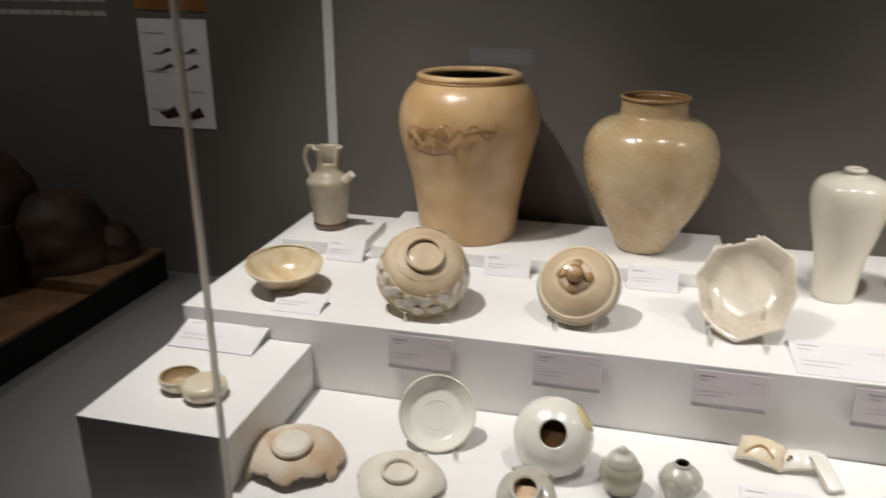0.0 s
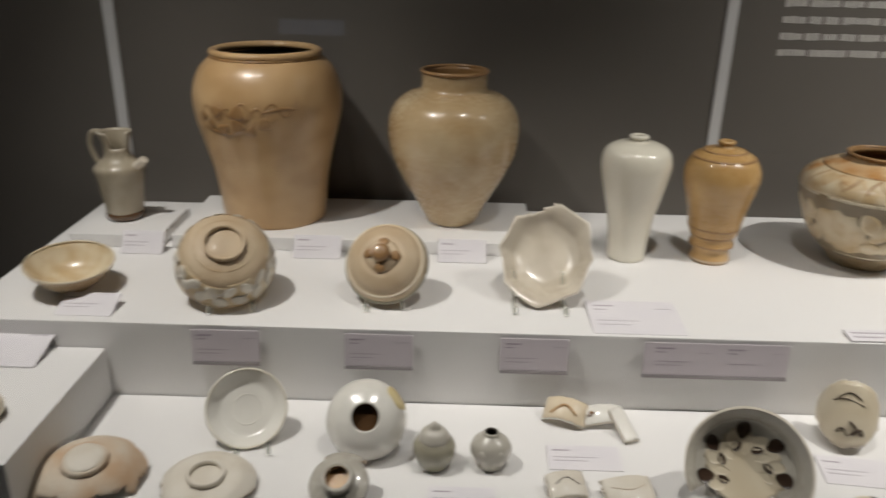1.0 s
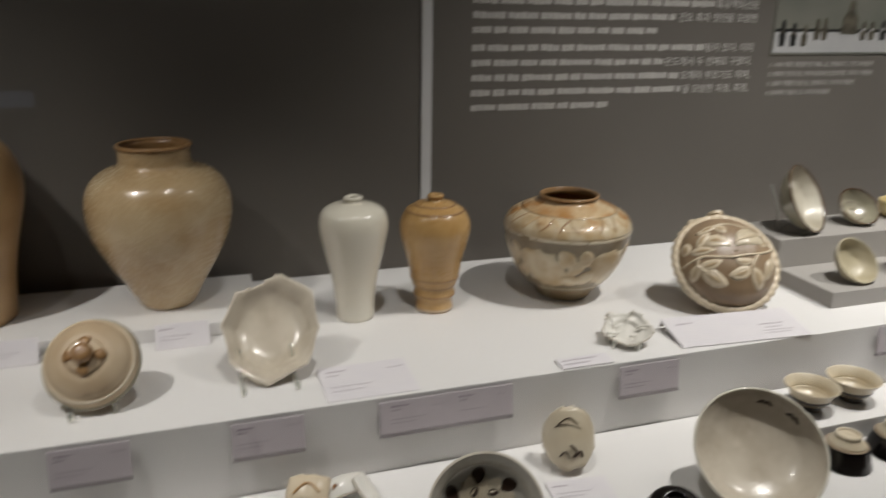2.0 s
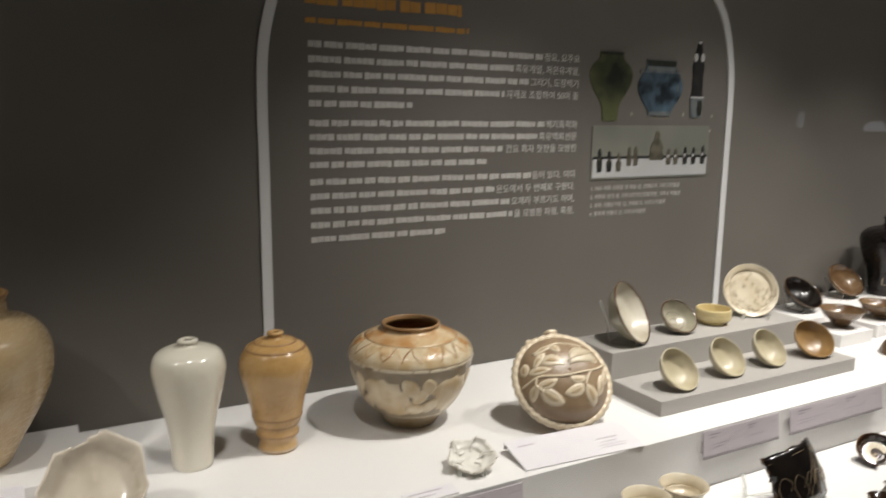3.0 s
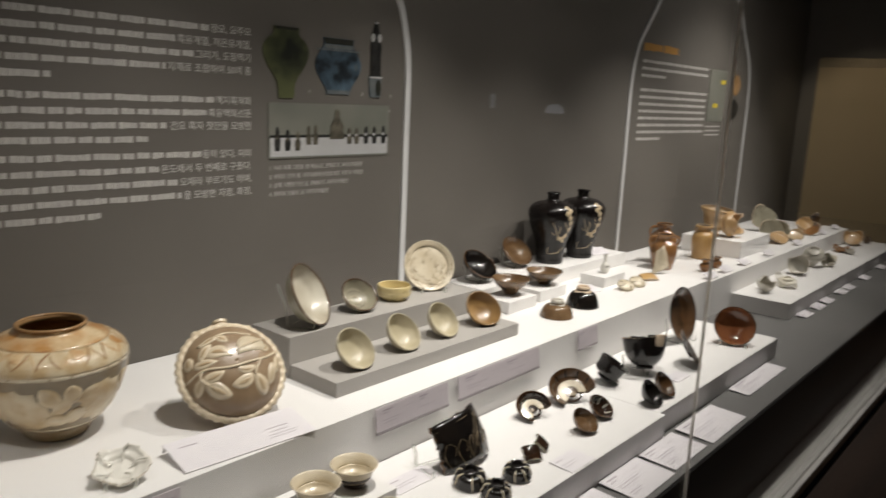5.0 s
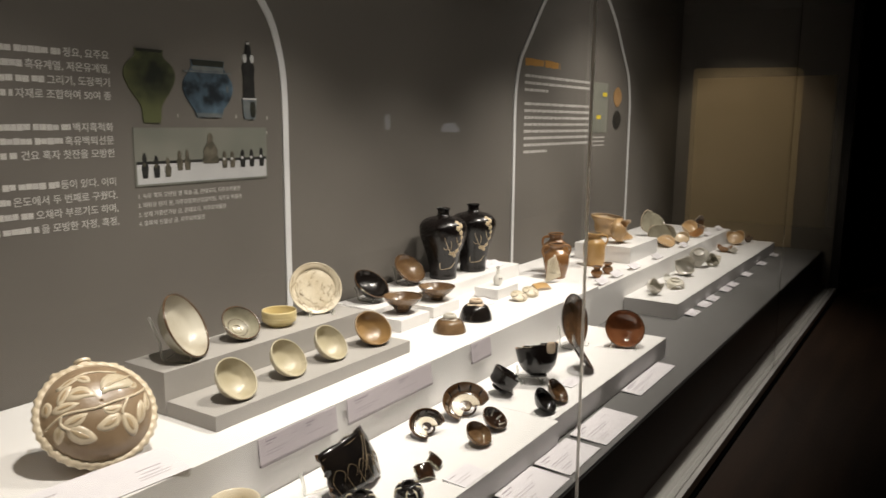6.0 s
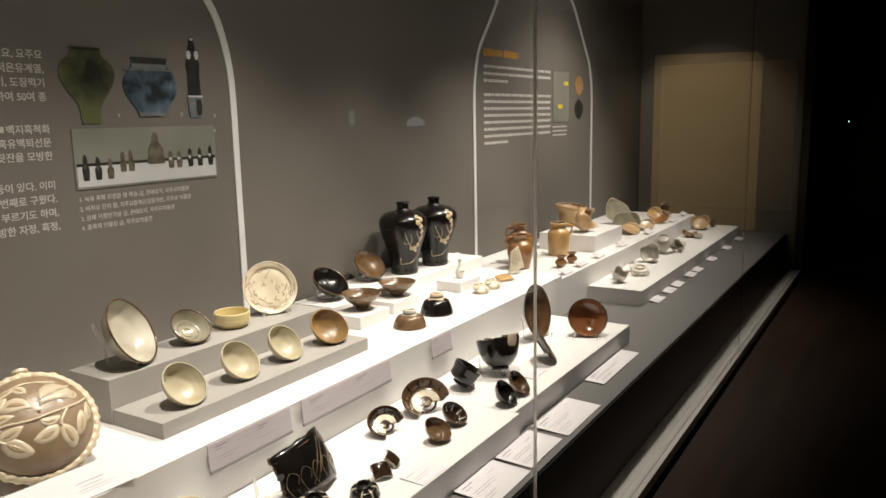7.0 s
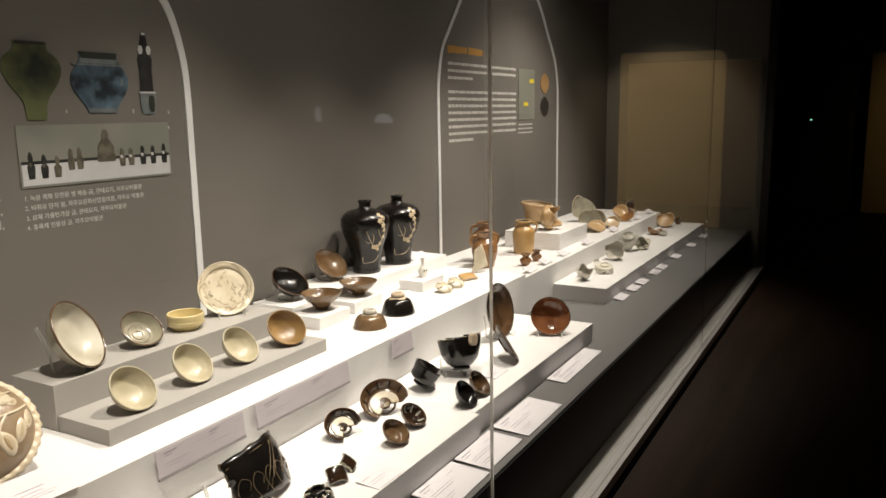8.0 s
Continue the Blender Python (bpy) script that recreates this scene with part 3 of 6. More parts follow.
# decks
def block(name, label, x0, x1, y0, y1, z0, z1, material):
    return tagged(part(name, slab(x0, x1, y0, y1, z0, z1, 0.0025), material), label, "plinth")


block("display_plinth", "long white painted upper display deck along the wall", -0.95, 4.19, 1.468, BACK - 0.003, FL + 0.001, U, DECK)
block("display_plinth", "low white painted display deck in front of the upper one", -0.625, 2.78, 1.03, 1.4655, FL + 0.001, LOW, DECK)
block("display_plinth", "low white painted deck with black glazed sherds on it", 2.783, 4.03, 1.05, 1.4655, FL + 0.001, LOW - 0.001, DECK)
block("display_plinth", "white painted box with a double shell dish on it", -0.945, -0.628, 1.083, 1.4655, FL + 0.001, 0.595, DECK)
block("display_plinth", "flat white platform under two large storage jars", -0.625, 0.30, 1.876, 2.2, U + 0.001, P, DECK)
block("display_plinth", "small grey white platform under a broken ewer", -0.885, -0.652, 1.868, 2.09, U + 0.001, P, DECK)
block("display_plinth", "white deck at the far end of the case", 4.195, 7.32, 1.535, BACK - 0.003, FL + 0.001, ED, DECK)
block("display_plinth", "low white deck at the far end with small fragments", 4.75, 7.57, 1.21, 1.5325, FL + 0.001, LOW, DECK)
block("display_plinth", "white box carrying brown fragments", 5.19, 5.73, 1.66, 2.05, ED + 0.001, ED + 0.107, DECK)
block("display_plinth", "flat white platform under two black vases", 3.21, 4.185, 1.94, 2.215, U + 0.001, U + 0.07, DECK)
block("display_plinth", "small white box under a dark bowl", 2.95, 3.19, 1.98, 2.2, U + 0.001, U + 0.05, DECK)
block("display_plinth", "small white box under a flared brown bowl", 2.87, 3.07, 1.775, 1.925, U + 0.001, U + 0.05, DECK)
block("display_plinth", "small white box under a flared brown bowl", 3.13, 3.34, 1.795, 1.926, U + 0.001, U + 0.05, DECK)
block("display_plinth", "small white box under a miniature bottle", 3.60, 3.80, 1.74, 1.875, U + 0.001, U + 0.05, DECK)
block("display_plinth", "small white box under two cups", 1.38, 1.70, 1.268, 1.445, LOW + 0.001, LOW + 0.05, DECK)

root = thing("stepped_plinth", "grey painted two-step stand for a row of bowls", "plinth")
part("lower_step", slab(1.775, 2.675, 1.59, 1.80, 0, 0.045, 0.002), GREY, root)
part("upper_step", slab(1.772, 2.678, 1.802, 1.99, 0, 0.13, 0.002), GREY, root)
root.matrix_basis = pose(0, 0, U + 0.001)
S1, S2 = U + 0.046, U + 0.131


# ---- arches and wall graphics ----
def strip(points, width, depth):
    """A flat band on the back wall through (x, z) points."""
    p = smooth([(q[0] + 10, q[1]) for q in points], 60) - np.array([10, 0])
    bm = bmesh.new()
    rows = []
    for i, q in enumerate(p):
        d = p[min(i + 1, len(p) - 1)] - p[max(i - 1, 0)]
        d /= np.linalg.norm(d)
        n = np.array([-d[1], d[0]]) * width / 2
        rows.append([bm.verts.new((q[0] + k * n[0], BACK - y, q[1] + k * n[1])) for k, y in ((1, -0.002), (1, depth), (-1, depth), (-1, -0.002))])
    for a, b in zip(rows, rows[1:]):
        for i in range(3):
            bm.faces.new((a[i], a[i + 1], b[i + 1], b[i]))
    bm.faces.new(rows[0])
    bm.faces.new(rows[-1][::-1])
    bmesh.ops.recalc_face_normals(bm, faces=bm.faces[:])
    return bm


ARCH = [(0, FL + 0.02), (0, 0.9), (0, 1.3), (0, 1.58), (0.012, 1.72), (0.055, 1.87), (0.12, 1.965), (0.21, 2.08), (0.37, 2.28), (0.6, 2.46), (0.94, 2.6)]
for k, (x0, x1) in enumerate(((-2.75, -0.866), (0.825, 2.705), (4.64, 6.62))):
    half = (x1 - x0) / 2
    root = tagged(new("trim_arch_%d" % (k + 1)), "pale pointed arch outline raised on the taupe wall", "trim", "wall arches", "structure")
    for x, side in ((x0, 1), (x1, -1)):
        part("arch_band", strip([(x + side * q * half / 0.94, z) for q, z in ARCH], 0.03, 0.006), TRIM, root)


def wall_bars(x0, x1, z, h, seed, root, material, word=0.06):
    rng = random.Random(seed)
    corners, faces, x, left = [], [], x0, rng.randint(2, 5)
    while x < x1 - 0.004:
        w = min(rng.uniform(0.75, 1.05) * h, x1 - x)
        up, down = h * rng.uniform(0.38, 0.5), h * rng.uniform(0.36, 0.5)
        k = len(corners)
        for y in (0.0003, 0.0014):
            corners += [(x, BACK - y, z - down), (x + w, BACK - y, z - down), (x + w, BACK - y, z + up), (x, BACK - y, z + up)]
        faces += [(k + 4, k + 5, k + 6, k + 7), (k, k + 1, k + 5, k + 4), (k + 1, k + 2, k + 6, k + 5), (k + 2, k + 3, k + 7, k + 6), (k + 3, k, k + 4, k + 7)]
        left -= 1
        x += w + h * (0.08 if left else 0.42)
        left = left or rng.randint(2, 5)
    bm = bmesh.new()
    spots = [bm.verts.new(q) for q in corners]
    for f in faces:
        bm.faces.new([spots[i] for i in f])
    part("text_line", bm, material, root)


def lettering(text, x, z, size, root, material, align="LEFT"):
    """Real letters as a flat mesh on the back wall; returns their width."""
    curve = bpy.data.curves.new("lettering", "FONT")
    curve.body, curve.size, curve.align_x, curve.extrude, curve.offset = text, size, align, 0.0003, size * 0.012
    temp = new("lettering_curve", curve)
    data = bpy.data.meshes.new_from_object(temp.evaluated_get(bpy.context.evaluated_depsgraph_get()))
    bpy.data.objects.remove(temp)
    data.materials.clear()
    data.materials.append(material)
    ob = new("lettering", data)
    ob.parent = root
    ob.matrix_basis = pose(x, BACK - 0.0015, z, 90)
    return max((v.co.x for v in data.vertices), default=0) - min((v.co.x for v in data.vertices), default=0)


root = thing("wall_text", "white and orange exhibition text printed on the taupe wall", "text panel")
wall_bars(0.955, 1.468, 1.825, 0.036, 1, root, ORANGE_INK, 0.05)
wall_bars(0.955, 1.495, 1.765, 0.017, 2, root, ORANGE_INK, 0.06)
ROWS_OF_TEXT = (
    (1.700, 1, "정요, 요주요"), (1.658, 1, "흑유계열, 저온유계열,"), (1.616, 1, "그리기, 도장찍기"), (1.574, 1, "자재로 조합하여 50여 종"), (1.532, 0.34, ""),
    (1.476, 1, "백지흑척화"), (1.435, 1, "흑유백퇴선문"), (1.394, 1, "건요 흑자 찻잔을 모방한"), (1.353, 0.62, ""),
    (1.303, 1, "등이 있다. 이미"), (1.260, 1, "온도에서 두 번째로 구웠다."), (1.217, 1, "오채라 부르기도 하며,"), (1.174, 1, "을 모방한 자정, 흑정,"), (1.131, 0.47, ""),
)
for i, (z, share, tail) in enumerate(ROWS_OF_TEXT):
    x0, x1 = 0.962, 0.962 + 0.984 * share
    if tail:
        x1 -= lettering(tail, x1, z - 0.011, 0.030, root, WALL_INK, "RIGHT") + 0.008
    wall_bars(x0, x1, z, 0.0205, 10 + i, root, WALL_INK)

root = thing("photo_captions", "small white numbered captions printed on the wall", "text panel")
for i, text in enumerate(("1. 녹유 흑화 모란문 병 북송-금, 관태요지, 자주요박물관", "2. 비취유 단지 원, 자주요문화산업창의원, 자주요 박물관", "3. 삼채 가릉빈가상 금, 관태요지, 자주요박물관", "4. 홍록채 인물상 금, 자주요박물관")):
    lettering(text, 2.018, 1.240 - 0.031 * i, 0.0195, root, WALL_INK)
for text, x, z in (("1", 2.19, 1.51), ("2", 2.45, 1.51), ("3", 2.605, 1.505), ("4", 2.60, 1.448)):
    lettering(text, x, z, 0.017, root, WALL_INK)


def cutout(name, outline, material, root, y=0.004, label=""):
    bm = bmesh.new()
    a = [bm.verts.new((x, BACK - y, z)) for x, z in outline]
    b = [bm.verts.new((x, BACK - 0.0005, z)) for x, z in outline]
    bm.faces.new(a)
    for i in range(len(a)):
        bm.faces.new((a[i], b[i], b[(i + 1) % len(a)], a[(i + 1) % len(a)]))
    bmesh.ops.recalc_face_normals(bm, faces=bm.faces[:])
    return part(name, bm, material, root, label)


def silhouette(cx, z0, z1, widths):
    """A symmetrical outline from half widths given from bottom to top."""
    p = smooth([(w, z0 + (z1 - z0) * i / (len(widths) - 1)) for i, w in enumerate(widths)], 30)
    return [(cx + w, z) for w, z in p] + [(cx - w, z) for w, z in p[::-1]]


def photo(name, label, outline, material, extra=()):
    root = thing(name, label, "photograph", "photographs on the wall")
    cutout("print", outline, material, root)
    for n, o, m, y in extra:
        cutout(n, o, m, root, y)


PHOTO_DEEP = surface("photo_deep_shade", (0.012, 0.014, 0.010), (0.022, 0.024, 0.016), 30.0, 0.5, 200, 0.02)
PHOTO_SLATE = surface("photo_slate", (0.09, 0.11, 0.12), (0.15, 0.16, 0.16), 30.0, 0.5, 200, 0.02)
photo("vase_photo", "cut-out photograph of a dark green vase", silhouette(2.09, 1.490, 1.732, [0.032, 0.036, 0.038, 0.05, 0.07, 0.086, 0.097, 0.098, 0.085, 0.055, 0.056]), PHOTO_GREEN,
      [("rim", silhouette(2.09, 1.722, 1.732, [0.046, 0.05, 0.048]), PHOTO_DEEP, 0.005)])
photo("jar_photo", "cut-out photograph of a mottled blue jar", silhouette(2.33, 1.510, 1.712, [0.055, 0.064, 0.085, 0.103, 0.111, 0.108, 0.09, 0.072, 0.075]), PHOTO_BLUE,
      [("band", [(2.262, 1.674), (2.398, 1.674), (2.402, 1.688), (2.258, 1.688)], PHOTO_SLATE, 0.005), ("neck", silhouette(2.33, 1.690, 1.711, [0.066, 0.07, 0.072]), PHOTO_DEEP, 0.0052), ("foot", silhouette(2.33, 1.511, 1.526, [0.054, 0.057, 0.06]), PHOTO_SLATE, 0.005),
       ("glint", silhouette(2.415, 1.60, 1.625, [0.002, 0.005, 0.002]), PHOTO_SLATE, 0.0056), ("pale_line", [(2.225, 1.667), (2.435, 1.667), (2.436, 1.672), (2.224, 1.672)], PHOTO_SLATE, 0.0055)])
photo("figurine_photo", "cut-out photograph of a slim dark ceramic figurine", silhouette(2.52, 1.565, 1.793, [0.027, 0.028, 0.027, 0.028, 0.026, 0.029, 0.03, 0.014, 0.016, 0.013, 0.006]), PHOTO_DARK,
      [("base", silhouette(2.52, 1.505, 1.585, [0.026, 0.031, 0.032, 0.034, 0.036]), PHOTO_SLATE, 0.005), ("base_shade", silhouette(2.535, 1.512, 1.57, [0.008, 0.014, 0.014, 0.01]), PHOTO_DEEP, 0.0054), ("base_rim", silhouette(2.52, 1.578, 1.584, [0.034, 0.036]), PHOTO_LIGHT, 0.0056),
       ("highlight", silhouette(2.503, 1.715, 1.745, [0.004, 0.01, 0.005]), PHOTO_LIGHT, 0.005), ("highlight", silhouette(2.538, 1.715, 1.745, [0.004, 0.01, 0.005]), PHOTO_LIGHT, 0.005), ("highlight", silhouette(2.52, 1.782, 1.79, [0.006, 0.008]), PHOTO_LIGHT, 0.005)])
extra = [("ground", [(2.02, 1.286), (2.594, 1.286), (2.594, 1.352), (2.02, 1.352)], PHOTO_LIGHT, 0.0055), ("shadow_line", [(2.02, 1.352), (2.594, 1.352), (2.594, 1.362), (2.02, 1.362)], PHOTO_DARK, 0.0058),
         ("figurine", silhouette(2.325, 1.345, 1.455, [0.035, 0.036, 0.03, 0.032, 0.024, 0.012, 0.013, 0.004]), PHOTO_STATUE, 0.0065)]
for x, h in ((2.05, 0.085), (2.095, 0.075), (2.14, 0.068), (2.19, 0.07), (2.222, 0.072), (2.388, 0.062), (2.425, 0.062), (2.475, 0.066), (2.52, 0.066), (2.57, 0.07)):
    z = 1.306 + 0.02 * (x > 2.16)
    extra.append(("figurine", silhouette(x, z, z + h, [0.01, 0.011, 0.012, 0.013, 0.012, 0.006, 0.008, 0.006, 0.002]), PHOTO_DARK if x < 2.12 or x > 2.45 else PHOTO_STATUE, 0.0065))
    extra.append(("sleeve", silhouette(x - 0.003, z + 0.45 * h, z + 0.62 * h, [0.002, 0.006, 0.003]), PHOTO_LIGHT if x > 2.3 else PHOTO_STATUE, 0.0068))
photo("figurines_photo", "wide photograph of a row of small ceramic figurines", [(2.014, 1.279), (2.6, 1.279), (2.6, 1.474), (2.014, 1.474)], PHOTO_GREY, extra)

root = thing("wall_text", "white exhibition text printed under the far arch", "text panel")
wall_bars(4.77, 5.27, 1.875, 0.05, 50, root, ORANGE_INK)
for i in range(12):
    if i != 3:
        wall_bars(4.77, 5.79 if i not in (2, 11) else 5.1, 1.79 - 0.043 * i, 0.02, 60 + i, root, WALL_INK)
for i in range(3):
    wall_bars(5.83, 6.1, 1.395 - 0.03 * i, 0.012, 80 + i, root, WALL_INK, 0.04)
photo("map_photo", "grey printed map with two yellow tags", [(5.83, 1.43), (6.13, 1.43), (6.13, 1.80), (5.83, 1.80)], PHOTO_GREY,
      [("tag", [(6.03, 1.70), (6.11, 1.70), (6.11, 1.73), (6.03, 1.73)], YELLOW_TAG, 0.006), ("tag", [(5.92, 1.53), (6.0, 1.53), (6.0, 1.56), (5.92, 1.56)], YELLOW_TAG, 0.006)])
photo("disc_photo", "cut-out photograph of a round brown disc", silhouette(6.34, 1.63, 1.78, [0.02, 0.07, 0.085, 0.07, 0.02]), TAN_RELIEF)
photo("disc_photo", "cut-out photograph of a round grey disc", silhouette(6.34, 1.45, 1.6, [0.02, 0.07, 0.085, 0.07, 0.02]), PHOTO_DARK)

root = thing("wall_drawing", "white printed sheet with ink drawings of long tools", "poster")
part("sheet", slab(-1.51, -1.27, BACK - 0.004, BACK - 0.0006, 0.906, 1.246, 0), PAPER, root)
for z, s in ((1.09, 1), (0.955, -1), (1.14, 1)):
    for k in range(2):
        x = -1.44 + 0.09 * k
        cutout("drawn_tool", [(x - 0.03, z), (x, z - 0.012 + 0.01 * s), (x + 0.045, z + 0.012 * s), (x + 0.03, z + 0.02), (x, z + 0.003)], DARK_PAINT, root, 0.006)
for i in range(5):
    bm = slab(-1.495 + 0.12 * (i % 2), -1.42 + 0.12 * (i % 2), BACK - 0.0048, BACK - 0.004, 1.2 - 0.06 * i, 1.204 - 0.06 * i, 0)
    part("text_line", bm, INK, root)
photo("brown_photo", "dark brown photograph above the drawings", [(-1.515, 1.275), (-1.265, 1.268), (-1.265, 1.5), (-1.515, 1.5)], AMBER)
root = thing("wall_text", "white exhibition text printed on the wall by the drawings", "text panel")
for i in range(6):
    wall_bars(-2.5, -1.62 if i else -2.1, 1.215 + 0.043 * i, 0.018, 90 + i, root, WALL_INK)


# ---- upper deck: storage jars and vases ----
def ewer():
    root = thing("ewer", "small grey-white ewer with a broken spout and strap handle", "ewer")
    t = Turned([(0, 0.004), (0.042, 0.0), (0.046, 0.006), (0.051, 0.05), (0.06, 0.115), (0.063, 0.14), (0.048, 0.155), (0.034, 0.17), (0.033, 0.2), (0.042, 0.234)], 34, 0.03, 5)
    part("body", t.shell(0.004, 40, lambda u, v: not (v > 0.86 and 4.9 < u < 6.1)), (GREYWARE_SHADED, GREYWARE_SHADED, CLAY_PALE), root)
    part("foot", loop_ring(0.043, 0.012, 0.0068, 36, 1.8), BROWN, root, "unglazed brown foot")
    part("handle", tube([(-0.045, 0, 0.228), (-0.075, 0, 0.222), (-0.086, 0, 0.19), (-0.072, 0, 0.15), (-0.062, 0, 0.135)], 0.008, 8, 0.6), GREYWARE_SHADED, root)
    part("spout_stub", tube([(0.055, 0, 0.145), (0.075, 0, 0.16), (0.083, 0, 0.168)], 0.011, 10), CLAY_PALE, root, "broken spout stub")
    settle(root, (-0.79, 2.0, P + 0.001), spin=-18)


def big_jar():
    root = thing("storage_jar", "large tan glazed storage jar with relief dragon and ridged body", "jar")
    t = Turned([(0, 0.004), (0.128, 0.0), (0.136, 0.008), (0.144, 0.08), (0.157, 0.16), (0.174, 0.225), (0.19, 0.295), (0.189, 0.345), (0.172, 0.392), (0.148, 0.42), (0.132, 0.43)], 44, 0.008, 2)
    part("body", t.shell(0.01, 72), (TAN, SHADED_IN, TAN), root)
    part("lip", loop_ring(0.130, 0.437, 0.0125, 64, 0.8), TAN, root, "thick rolled lip")
    part("lip_groove", loop_ring(0.1385, 0.4275, 0.0035, 64), TAN_RELIEF, root, "thin darker ring under the lip")
    for k, z in enumerate((0.50, 0.52, 0.545, 0.575, 0.60, 0.63)):
        part("ridge", t.stroke([(TAU * i / 40 + 0.01, z + 0.002 * math.sin(0.7 * i + k)) for i in range(1, 41)], 0.005, 0.0007, False), TAN, root)
    for k, (u, v, turn) in enumerate(((-2.42, 0.72, 0.5), (-2.22, 0.70, -0.3), (-2.02, 0.715, 0.9), (-1.84, 0.70, 0.1), (-2.3, 0.775, -0.7), (-2.0, 0.77, 0.4), (-2.55, 0.745, 1.2), (-1.66, 0.73, 0.6))):
        part("relief_lobe", t.patch(TAU + u, v, blossom(0.014 + 0.004 * (k % 3), 3, 20, 0.3), 0.0016, turn), TAN_RELIEF, root, "worn raised cloud lobe")
    for k in range(4):
        u, v = -2.55 + 0.28 * k, 0.765 + 0.02 * (k % 2)
        pts = [(TAU + u + 0.06 * i, v + 0.028 * math.sin(1.1 * i + 1.7 * k)) for i in range(9)]
        part("relief_scroll", t.stroke(pts, 0.006, 0.0012), TAN_RELIEF, root, "faint raised scroll")
    part("relief_scroll", t.stroke([(TAU - 2.6, 0.70), (TAU - 2.2, 0.68), (TAU - 1.9, 0.70), (TAU - 1.75, 0.74)], 0.008, 0.0014), TAN_RELIEF, root)
    part("relief_tail", t.stroke([(TAU - 1.7, 0.775), (TAU - 1.45, 0.79), (TAU - 1.25, 0.785)], 0.009, 0.0014), TAN_RELIEF, root)
    settle(root, (-0.398, 2.06, P + 0.001), spin=15)


def neck_jar():
    root = thing("storage_jar", "round-shouldered straw glazed jar with a short straight neck", "jar")
    t = Turned([(0, 0.004), (0.062, 0.0), (0.068, 0.006), (0.096, 0.06), (0.131, 0.12), (0.157, 0.175), (0.17, 0.23), (0.168, 0.28), (0.15, 0.32), (0.12, 0.343), (0.089, 0.353), (0.084, 0.36), (0.083, 0.392), (0.085, 0.402)], 44, 0.008, 7)
    part("body", t.shell(0.008, 72), (JAR_STRAW, TAN_RELIEF, JAR_STRAW), root)
    part("lip", loop_ring(0.083, 0.401, 0.0055, 56, 0.9), TAN_RELIEF, root, "brown edged lip")
    part("shoulder_line", t.stroke([(TAU * i / 40 + 0.01, 0.53) for i in range(1, 41)], 0.004, 0.0012, False), JAR_STRAW, root)
    settle(root, (0.085, 2.045, P + 0.001))


def meiping(name, label, profile, p, mat, bands, foot):
    root = thing(name, label, "vase")
    t = Turned(profile, 44, 0.006, 9)
    part("body", t.shell(0.005, 56), (mat, BROWN, mat), root)
    top = profile[-1]
    part("lip", loop_ring(top[0] - 0.004, top[1] - 0.004, 0.0065, 40, 0.8), mat, root, "rolled lip")
    for v, w in bands:
        part("band", t.stroke([(TAU * i / 40 + 0.01, v) for i in range(1, 41)], w, 0.0018, False), TAN_RELIEF, root, "incised band")
    if foot:
        part("foot", loop_ring(profile[1][0], 0.006, 0.005, 40), CLAY, root, "bare clay foot")
    settle(root, p)
    return root, t


